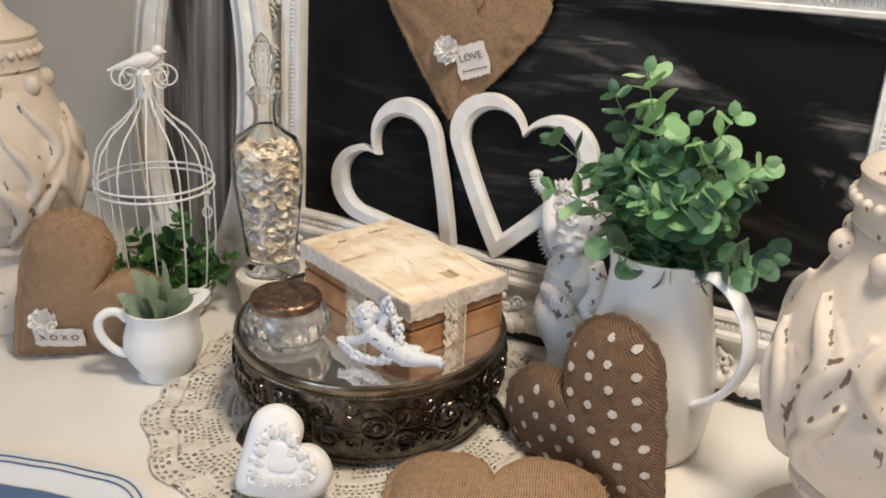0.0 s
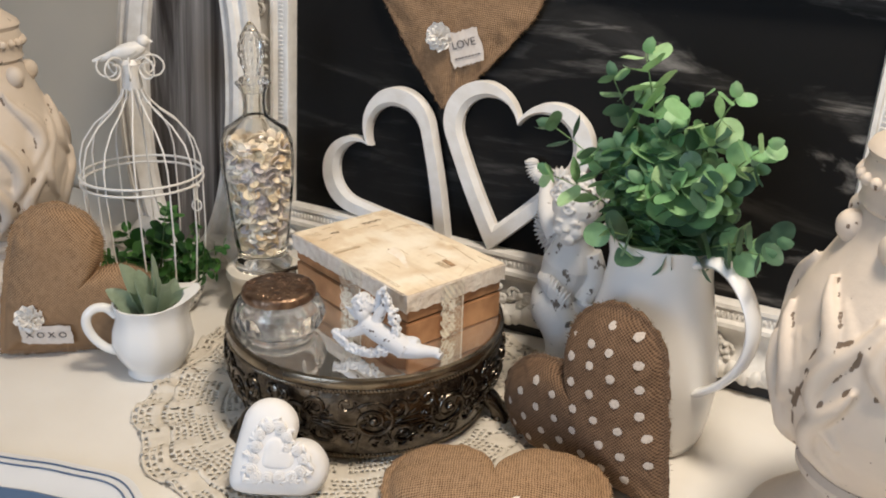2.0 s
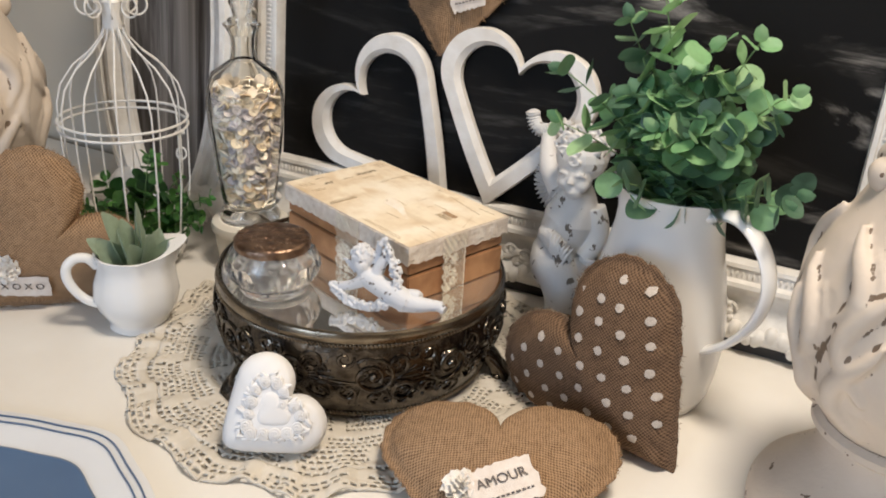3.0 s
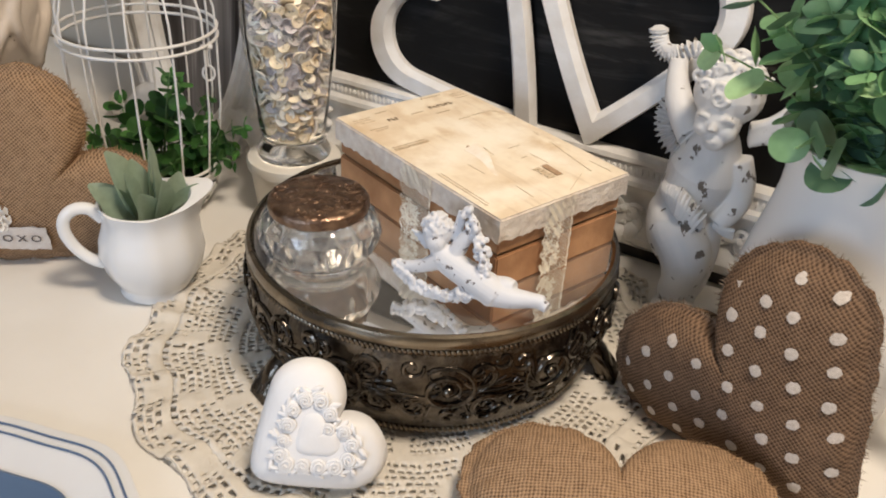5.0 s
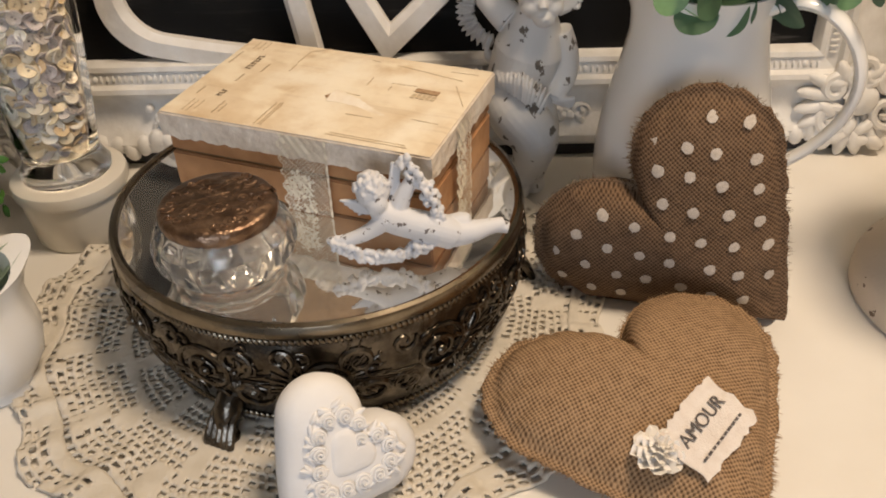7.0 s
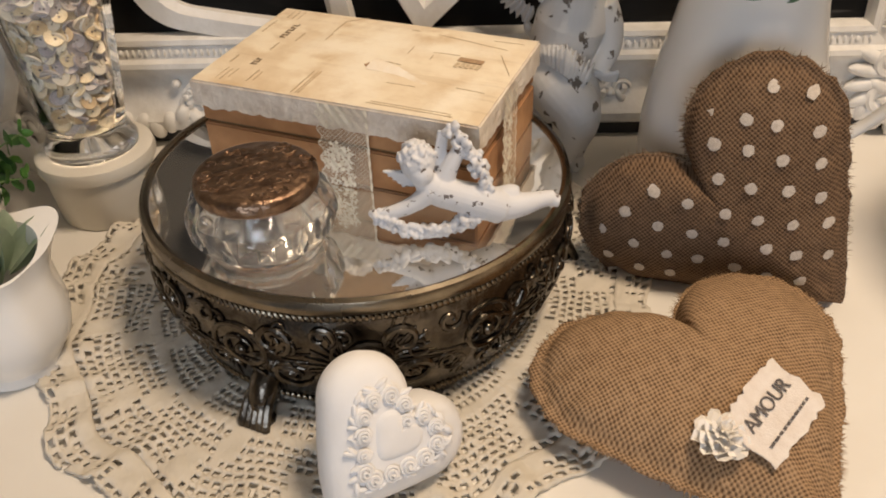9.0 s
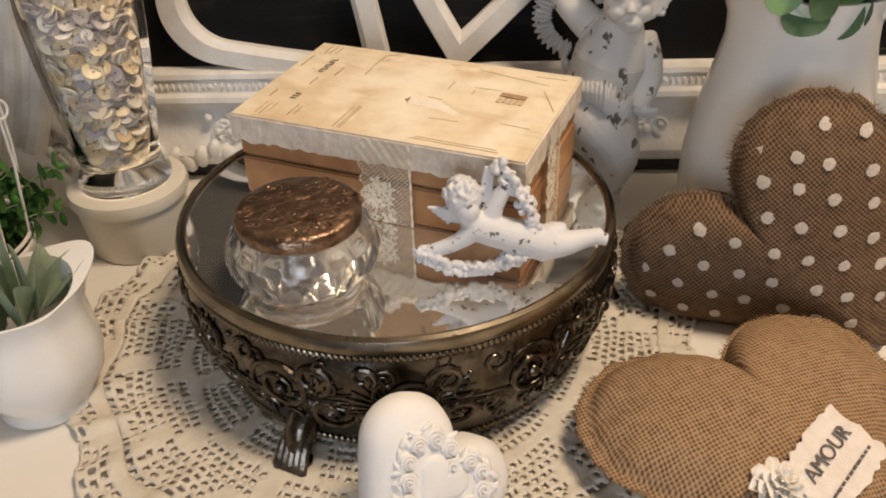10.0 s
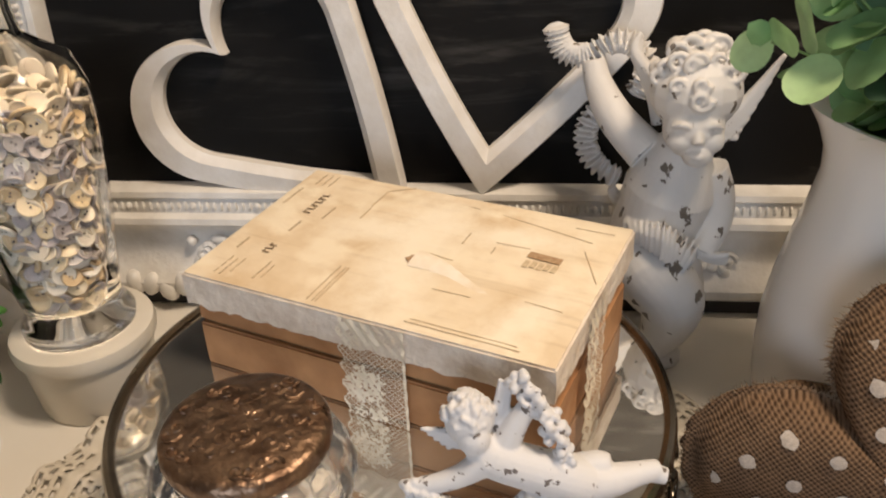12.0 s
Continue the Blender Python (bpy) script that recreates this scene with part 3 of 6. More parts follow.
# the scalloped shells along the lower edge
lobe = put("shell_lobe", ball((0, 0, 0), 0.0085, 0.009, 0.012, 10, 7), FRAME_WHITE, board)
lobe.matrix_local = pose(-OW / 2 + 0.012, -0.020, 0.026)
for i in range(66):
    x = -OW / 2 + 0.02 + i * (OW - 0.04) / 65
    if abs(x - 0.11) < 0.085:
        continue
    dz = 0.005 * math.sin(i * 1.7) + 0.003 * math.sin(i * 0.6)
    ob = new("shell_lobe", lobe.data)
    ob.parent = board
    ob.matrix_local = pose(x, -0.020, 0.026 + dz, 0, 25 * math.sin(i * 2.3), 0)


# ---- wooden heart frames on the chalkboard's lower rail ----
def heart_ring(w, bar, depth):
    """A cut-out heart of square bar with a chamfered inner edge, tip at -z, in the x-z plane."""
    n = 144
    outer = heart(w, n, 1.04)

    def inset(d):
        k = 1 - d / (0.42 * w)
        return [(x * k, y * k) for x, y in outer]
    loops = [(outer, 0.0), (outer, -depth * 0.8), (inset(bar * 0.06), -depth), (inset(bar * 0.74), -depth), (inset(bar), -depth * 0.55), (inset(bar), 0.0)]
    verts, faces = [], []
    for pts, y in loops:
        verts += [(x, y, z) for x, z in pts]
    m = len(loops)
    for j in range(m):
        for i in range(n):
            a, b = j * n + i, j * n + (i + 1) % n
            c = (j + 1) % m * n
            faces.append((a, c + i, c + (i + 1) % n, b))
    return verts, faces


def heart_frame(cx, cz, y, turn, w):
    ob = put("wooden_heart", heart_ring(w, 0.0235, 0.016), HEART_WHITE, m=pose(cx, y, cz, -LEAN, turn, 0), flat_angle=28)
    return tagged(ob, "white painted open wooden heart standing on the chalkboard frame", "wooden heart", "white wooden hearts")


heart_frame(-0.1345, 0.2056, 0.2620, -47.4, 0.2267)
heart_frame(0.0644, 0.2591, 0.2655, 9.0, 0.2166)


# ---- stuffed cloth hearts ----

def pillow_height(s, edge, puff):
    return puff * max(0.0, 1 - (s / edge) ** 2) ** 0.55 + 0.0012


def pillow_mesh(w, puff, rng, edge=0.93, n=110, rings=26):
    """A stuffed heart in the x-z plane with a flat frayed seam and a few wrinkles."""
    out = heart(w, n, lobe_x=0.2475)
    jit = [1 + rng.uniform(-0.02, 0.02) for _ in range(n)]
    verts, faces = [], []
    for s_y in (-1, 1):
        base = len(verts)
        verts.append((0, s_y * (puff + 0.0012), 0))
        for j in range(1, rings + 1):
            s = (j / rings) ** 0.8
            for i, (x, z) in enumerate(out):
                k = s * (jit[i] if j == rings else 1)
                px, pz = x * k, z * k
                hgt = pillow_height(s, edge, puff)
                wr = noise.noise(Vector((px * 38, pz * 38, s_y * 3 + w * 50))) * 0.0022 * (1 if s < edge else 0.5)
                pk = 0.0022 * math.sin(i * 0.9 + 2 * math.sin(i * 0.37)) * max(0, 1 - abs(s - edge + 0.08) / 0.14)
                verts.append((px, s_y * (hgt + (wr + pk if s < edge else 0)) + (wr if s >= edge else 0), pz))
        for i in range(n):
            a, b = base + 1 + i, base + 1 + (i + 1) % n
            faces.append((base, a, b) if s_y < 0 else (base, b, a))
            for j in range(rings - 1):
                o = j * n
                q = (a + o, a + o + n, b + o + n, b + o)
                faces.append(q if s_y < 0 else tuple(reversed(q)))
    half = 1 + rings * n
    o = 1 + (rings - 1) * n
    for i in range(n):
        j = (i + 1) % n
        faces.append((o + i, half + o + i, half + o + j, o + j))
    return verts, faces


def fringe_mesh(w, rng, length=0.0036, count=1900):
    """Loose threads along a cut edge."""
    out = heart(w, count, lobe_x=0.2475)
    sets_v, sets_f = [], []
    for i in range(count):
        x, z = out[i]
        a, b = out[i - 1], out[(i + 1) % count]
        d = Vector((-(b[1] - a[1]), 0, b[0] - a[0]))
        if d.length < 1e-6:
            continue
        d.normalize()
        d = Vector((d.x + rng.uniform(-0.9, 0.9), rng.uniform(-0.5, 0.5), d.z + rng.uniform(-0.9, 0.9)))
        l = length * rng.uniform(0.3, 1.1)
        p = Vector((x * 0.98, rng.uniform(-0.001, 0.001), z * 0.98))
        q = p + d * l
        t = Vector((-d.z, 0, d.x)) * 0.00032
        u = Vector((0, 0.00032, 0))
        n = len(sets_v)
        sets_v += [tuple(p + t), tuple(p - t + u), tuple(p - u), tuple(q)]
        sets_f += [(n, n + 1, n + 3), (n + 1, n + 2, n + 3), (n + 2, n, n + 3)]
    return sets_v, sets_f


def rosette(rng, r):
    """A ruffled cloth flower in the x-z plane, facing -y."""
    verts, faces = [], []
    for ring, (rad, lift, cnt) in enumerate(((1.0, 0.20, 9), (0.85, 0.42, 8), (0.66, 0.62, 7), (0.46, 0.82, 6), (0.25, 0.98, 5))):
        for i in range(cnt):
            a0 = TAU * i / cnt + ring * 0.7
            base = len(verts)
            for v in range(4):
                for u in range(5):
                    f = v / 3
                    a = a0 + (u - 2) / 4 * TAU / cnt * 1.35
                    rr = r * rad * f * (1 - 0.10 * abs(u - 2))
                    yy = -r * (lift * 0.6 + 0.20 * f * f) + r * 0.13 * math.sin(u * 1.9 + i) * f + rng.uniform(-0.04, 0.04) * r
                    verts.append((rr * math.cos(a), yy, rr * math.sin(a)))
            for v in range(3):
                for u in range(4):
                    q = base + v * 5 + u
                    faces.append((q, q + 1, q + 6, q + 5))
    return verts, faces


def label_mesh(w, h, rng):
    """A torn strip of linen, slightly buckled, facing -y."""
    nx, nz = 16, 8
    verts, faces = [], []
    for j in range(nz + 1):
        for i in range(nx + 1):
            x, z = w * (i / nx - 0.5), h * (j / nz - 0.5)
            if i in (0, nx):
                x += rng.uniform(-0.0016, 0.0016)
            if j in (0, nz):
                z += rng.uniform(-0.0016, 0.0016)
            verts.append((x, 0.0005 * math.sin(i * 0.8) * math.sin(j), z))
    for j in range(nz):
        for i in range(nx):
            a = j * (nx + 1) + i
            faces.append((a, a + 1, a + nx + 2, a + nx + 1))
    n = len(verts)
    verts += [(x, y + 0.0007, z) for x, y, z in verts]
    faces += [tuple(reversed([i + n for i in f])) for f in faces]
    return verts, faces


def cloth_heart(m, w, puff, cloth, fibre, label, seed):
    rng = random.Random(seed)
    ob = thing("heart_pillow", m, label, "heart pillow")
    part("cover", pillow_mesh(w, puff, rng), cloth, ob, flat_angle=None)
    tagged(part("fringe", fringe_mesh(w, rng), fibre, ob, "loose jute threads", smooth=False), kind="stuff")
    return ob


def on_pillow(x, z, w, puff, edge=0.93):
    """The front height of a cloth heart at (x, z) of its plane."""
    best = 0.0
    a = math.atan2(z, x)
    r = math.hypot(x, z)
    rad = min((math.hypot(*p) for p in heart(w, 240, lobe_x=0.2475) if abs((math.atan2(p[1], p[0]) - a + math.pi) % TAU - math.pi) < 0.04), default=w * 0.4)
    return pillow_height(min(r / rad, 1.0), edge, puff), r / rad


# grey-brown heart with white dots, leaning on the pitcher
W3, PUFF3 = 0.226, 0.032
dotted = cloth_heart(pose(0.2785, -0.0015, 0.0850, -10.9, -49.5, -4.9), W3, PUFF3, BURLAP_GREY, FIBRE_GREY, "grey-brown burlap heart pillow with white dots and frayed edges", 3)
rng = random.Random(8)
row = 0
z = -0.13
while z < 0.10:
    x = -0.14 + (row % 2) * 0.0140
    while x < 0.14:
        px, pz = x + rng.uniform(-0.0025, 0.0025), z + rng.uniform(-0.0025, 0.0025)
        hgt, s = on_pillow(px, pz, W3, PUFF3)
        if s < 0.89 and math.hypot(px, pz) > 0.001:
            verts = [(px, -hgt - 0.0016, pz)]
            r0 = rng.uniform(0.0040, 0.0048)
            for i in range(14):
                a = TAU * i / 14
                r = r0 * rng.uniform(0.88, 1.1)
                qx, qz = px + r * math.cos(a), pz + r * math.sin(a)
                h2, s2 = on_pillow(qx, qz, W3, PUFF3)
                verts.append((qx, -h2 - 0.0010, qz))
            # a painted spot follows the cloth's wrinkles
            verts = [(vx, vy - noise.noise(Vector((vx * 38, vz * 38, -3 + W3 * 50))) * 0.0022 - 0.0008, vz) for vx, vy, vz in verts]
            part("dot", (verts, [(0, 1 + (i + 1) % 14, 1 + i) for i in range(14)]), DOT_PAINT, dotted)
        x += 0.0280
    z += 0.0215
    row += 1

# tan heart lying in front, with a flower and a stamped strip
W2, PUFF2 = 0.224, 0.032
amour = cloth_heart(pose(0.2387, -0.1447, 0.033) @ pose(0, 0, 0, 0, 0, 20.5) @ pose(0, 0, 0, -84, -3, 0), W2, PUFF2, BURLAP, FIBRE, "tan burlap heart pillow with cream flower and stamped strip, lying flat", 5)


def patch(pillow, px, pz, w, h, turn, words, size, lines, fx, fz, fr, W, puff, seed):
    rng = random.Random(seed)
    c, sn = math.cos(radians(turn)), math.sin(radians(turn))

    def height(u, v):
        return on_pillow(px + c * u + sn * v, pz - sn * u + c * v, W, puff)[0]
    ends = [height(u * w, v * h) for u, v in ((-0.45, 0), (0.45, 0), (0, -0.45), (0, 0.45))]
    sx, sz = -(ends[1] - ends[0]) / (0.9 * w), -(ends[3] - ends[2]) / (0.9 * h)
    ex = Vector((c, sx, -sn)).normalized()
    ez = Vector((sn, sz, c))
    ey = ez.cross(ex).normalized()
    ez = ex.cross(ey)
    base = Matrix((ex, ey, ez)).transposed().to_4x4()
    base.translation = (px, -max(height(0, 0), sum(ends) / 4) - 0.0036, pz)
    strip = part("linen_strip", label_mesh(w, h, rng), LINEN, pillow, "torn cream linen strip with stamped letters", m=base)
    up = pose(0, -0.0012, h * 0.12 if lines else 0, 90, 0, 0)
    writing("letter", words, size, INK, strip, up, "black stamped letters")
    for k in range(lines):
        z0 = -h * 0.26
        x = -w * 0.36
        while x < w * 0.36:
            l = rng.uniform(0.0022, 0.0040)
            part("print_bar", block(x, x + l, -0.0014, -0.0010, z0 - 0.0009, z0 + 0.0009), INK, strip, smooth=False)
            x += l + 0.0016
    fh, _ = on_pillow(fx, fz, W, puff)
    part("flower", rosette(rng, fr), PETAL, pillow, "ruffled cream cloth flower", m=pose(fx, -fh, fz))


patch(amour, 0.007, -0.060, 0.062, 0.041, -27, "AMOUR", 0.0130, 1, -0.029, -0.062, 0.0190, W2, PUFF2, 21)

# tan heart hung on the chalkboard
W4, PUFF4 = 0.244, 0.010
hung = cloth_heart(pose(-0.0325, 0.264, 0.4455, -LEAN, 3.9, 0), W4, PUFF4, BURLAP, FIBRE, "tan burlap heart with cream flower, hung on the black chalkboard", 6)
patch(hung, 0.028, -0.062, 0.046, 0.044, -22, "LOVE", 0.0140, 1, -0.010, -0.054, 0.0205, W4, PUFF4, 22)
part("hanging_ring", tube([(0.028 + 0.006 * math.cos(a), -PUFF4 - 0.003 + 0.003 * math.sin(2 * a), 0.018 + 0.012 * math.sin(a)) for a in [TAU * i / 20 for i in range(20)]], 0.0011, 6, True), FIBRE, hung, "twisted jute loop")

# tan heart propped on the lamp, with a flower and a stamped strip
W1, PUFF1 = 0.222, 0.030
xoxo = cloth_heart(pose(-0.374, -0.098, 0.092, -9, 50, 33), W1, PUFF1, BURLAP, FIBRE, "tan burlap heart pillow with white flower, propped against the lamp", 7)
patch(xoxo, 0.017, -0.066, 0.060, 0.030, -47, "X O X O", 0.0125, 0, -0.012, -0.064, 0.019, W1, PUFF1, 23)

# ---- mirrored stand ----
MZ = 0.111
stand = thing("mirror_stand", pose(0, 0, 0), "round dark embossed metal stand with mirrored top and clawed feet", "cake stand")
STAND_PROFILE = [(0.1390, 0.008), (0.1450, 0.010), (0.1468, 0.015), (0.1522, 0.028), (0.1578, 0.045), (0.1618, 0.062), (0.1628, 0.078), (0.1618, 0.092), (0.1590, 0.101)]


def stand_radius(z):
    for (r0, z0), (r1, z1) in zip(STAND_PROFILE, STAND_PROFILE[1:]):
        if z <= z1:
            return r0 + (r1 - r0) * max(0.0, z - z0) / (z1 - z0)
    return STAND_PROFILE[-1][0]


part("drum", lathe(STAND_PROFILE, 128), METAL, stand, "dark embossed metal drum")
part("rim", lathe([(0.1560, 0.1005), (0.1600, 0.1015), (0.1618, 0.1040), (0.1620, 0.1090), (0.1605, 0.1130), (0.1575, 0.1142), (0.1548, 0.1130), (0.1540, MZ - 0.001)], 128), METAL_RIM, stand, "plain polished metal rim")
part("mirror_plate", lathe([(0.1550, MZ - 0.004), (0.1550, MZ)], 96), MIRROR, stand, "round mirror plate", smooth=False)


def rope(r, z, count, size, tilt):
    sets = []
    for i in range(count):
        a = 360 * i / count
        sets.append(moved(ball((0, 0, 0), size * 0.55, size * 0.62, size * 1.25, 6, 5), pose(0, 0, z, 0, 0, a) @ pose(r, 0, 0, tilt, 0, 0)))
    return join(*sets)


tagged(part("rope_border", rope(0.1605, 0.1000, 250, 0.0028, 35), METAL_RIM, stand, "twisted rope border"), kind="stuff")
tagged(part("rope_border", rope(0.1468, 0.0125, 214, 0.0028, 35), METAL_RIM, stand, "twisted rope border"), kind="stuff")


def on_drum(a, z, lift):
    r = stand_radius(z) + lift
    return (r * math.cos(a), r * math.sin(a), z)


def drum_scroll(a0, z0, turns, r0, r1, hand, start, thick):
    pts, rad = [], []
    n = 34
    for i in range(n + 1):
        f = i / n
        r = r0 + (r1 - r0) * f
        b = start + hand * turns * TAU * f
        z = min(0.096, max(0.022, z0 + r * math.sin(b)))
        pts.append(on_drum(a0 + r * math.cos(b) / 0.155, z, 0.0006))
        rad.append(thick * (0.45 + 0.75 * math.sin(math.pi * min(1, f * 1.15 + 0.1)) ** 1.0))
    return tube(pts, [max(r, 0.0005) for r in rad], 7)


def drum_leaf(a0, z0, length, width, turn):
    """An acanthus blade laid on the drum."""
    sets = []
    for k in range(-3, 4):
        pts, rad = [], []
        for i in range(9):
            f = i / 8
            dx = length * f * math.cos(k * 0.22 * (1 - 0.3 * f))
            dz = length * f * math.sin(k * 0.22) + 0.006 * f * f * k * 0.3
            x = dx * math.cos(turn) - dz * math.sin(turn)
            z = dx * math.sin(turn) + dz * math.cos(turn)
            pts.append(on_drum(a0 + x / 0.155, min(0.097, max(0.021, z0 + z)), 0.0004))
            rad.append(width * (0.5 + 0.6 * math.sin(math.pi * f)))
        sets.append(tube(pts, rad, 5))
    return join(*sets)


rng = random.Random(12)
for k in range(12):
    a = TAU * k / 12 + 0.1
    h = 1 if k % 2 else -1
    sets = [drum_scroll(a, 0.066, 2.0, 0.023, 0.003, h, rng.uniform(0, TAU), 0.0021),
            drum_scroll(a + 0.15, 0.080, 1.5, 0.013, 0.002, -h, rng.uniform(0, TAU), 0.0022),
            drum_scroll(a + 0.20, 0.048, 1.6, 0.015, 0.002, h, rng.uniform(0, TAU), 0.0024),
            drum_scroll(a - 0.15, 0.046, 1.4, 0.011, 0.002, -h, rng.uniform(0, TAU), 0.0020),
            drum_scroll(a - 0.17, 0.086, 1.2, 0.009, 0.002, h, rng.uniform(0, TAU), 0.0018),
            drum_scroll(a + 0.02, 0.036, 1.1, 0.008, 0.002, h, rng.uniform(0, TAU), 0.0017),
            drum_leaf(a + 0.05, 0.064, 0.034, 0.0012, radians(30 * h)),
            drum_leaf(a - 0.06, 0.058, 0.030, 0.0012, radians(180 - 35 * h)),
            drum_leaf(a + 0.13, 0.060, 0.022, 0.0010, radians(-80 * h)),
            ball(on_drum(a, 0.066, 0.001), 0.0045, None, None, 10, 7)]
    for j in range(12):
        sets.append(drum_scroll(a + rng.uniform(-0.26, 0.26), rng.uniform(0.028, 0.092), rng.uniform(0.8, 1.5), rng.uniform(0.004, 0.009), 0.0012, rng.choice((-1, 1)), rng.uniform(0, TAU), rng.uniform(0.0009, 0.0015)))
    for j in range(8):
        sets.append(ball(on_drum(a + rng.uniform(-0.26, 0.26), rng.uniform(0.024, 0.095), 0.0), rng.uniform(0.0012, 0.0028), None, None, 7, 5))
    tagged(part("embossed_relief", join(*sets), METAL, stand), kind="stuff")


def claw_foot():
    sets = [bent([(0.144, 0, 0.034), (0.156, 0, 0.026), (0.163, 0, 0.016), (0.166, 0, 0.008)], [0.012, 0.0110, 0.0094, 0.0086], 12)]
    for i in range(-2, 3):
        sets.append(bent([(0.152, i * 0.0038, 0.030), (0.166, i * 0.0040, 0.020), (0.173, i * 0.0044, 0.010), (0.176, i * 0.0046, 0.0036)], [0.003, 0.0034, 0.0037, 0.0032], 8))
    sets.append(ball((0.166, 0, 0.0055), 0.009, 0.0115, 0.0053, 12, 7))
    return join(*sets)


foot = claw_foot()
for deg in (248, 10, 129):
    part("claw_foot", foot, METAL, stand, m=pose(0, 0, 0, 0, 0, deg))

# ---- keepsake box on the mirror ----
BL, BD, BHT, LIP = 0.226, 0.144, 0.0665, 0.0205
box_m = pose(0.0112, 0.0460, MZ + 0.0005, 0, 0, -20.7)
keep = thing("keepsake_box", box_m, "tan card keepsake box with a cream paper lid and lace bands", "box")
part("body", block(-BL / 2 + 0.003, BL / 2 - 0.003, -BD / 2 + 0.003, BD / 2 - 0.003, 0.0, 0.0305, 0.0012), KRAFT, keep, "orange-brown card body")
part("inner_tray", block(-BL / 2 + 0.006, BL / 2 - 0.006, -BD / 2 + 0.006, BD / 2 - 0.006, 0.0295, 0.0345), KRAFT_DARK, keep, "brown inner tray seen in the gap")
part("collar", block(-BL / 2 + 0.0035, BL / 2 - 0.0035, -BD / 2 + 0.0035, BD / 2 - 0.0035, 0.0330, BHT - 0.006, 0.0012), KRAFT, keep, "orange-brown card collar")


def lid_mesh(rng):
    """A shallow lid with soft corners, an uneven top and a torn lower edge."""
    top = block(-BL / 2, BL / 2, -BD / 2, BD / 2, BHT - 0.004, BHT, 0.0012)
    verts, faces = list(top[0]), list(top[1])
    per = []
    n = 60
    for i in range(n):
        per.append((-BL / 2 + BL * i / n, -BD / 2))
    for i in range(40):
        per.append((BL / 2, -BD / 2 + BD * i / 40))
    for i in range(n):
        per.append((BL / 2 - BL * i / n, BD / 2))
    for i in range(40):
        per.append((-BL / 2, BD / 2 - BD * i / 40))
    k = len(per)
    drops = [BHT - LIP + 0.0025 * noise.noise(Vector((i * 0.35, 0, 0))) + rng.uniform(-0.0008, 0.0008) for i in range(k)]
    base = len(verts)
    for lev in range(5):
        for i, (x, y) in enumerate(per):
            if lev == 0:
                z = BHT - 0.0012
            elif lev == 1:
                z = BHT - LIP * 0.5
            else:
                z = drops[i]
            w = 0.0006 * noise.noise(Vector((x * 90, y * 90, lev)))
            inner = 0.0022 if lev >= 3 else 0.0
            sx = (-1 if x < 0 else 1) * inner if abs(abs(x) - BL / 2) < 1e-6 else 0
            sy = (-1 if y < 0 else 1) * inner if abs(abs(y) - BD / 2) < 1e-6 else 0
            if lev == 4:
                z = BHT - 0.004
            verts.append((x - sx + (w if sx or abs(abs(x) - BL / 2) < 1e-6 else 0), y - sy + (w if abs(abs(y) - BD / 2) < 1e-6 else 0), z))
    for lev in range(4):
        for i in range(k):
            a, b = base + lev * k + i, base + lev * k + (i + 1) % k
            faces.append((b, a, a + k, b + k))
    return verts, faces


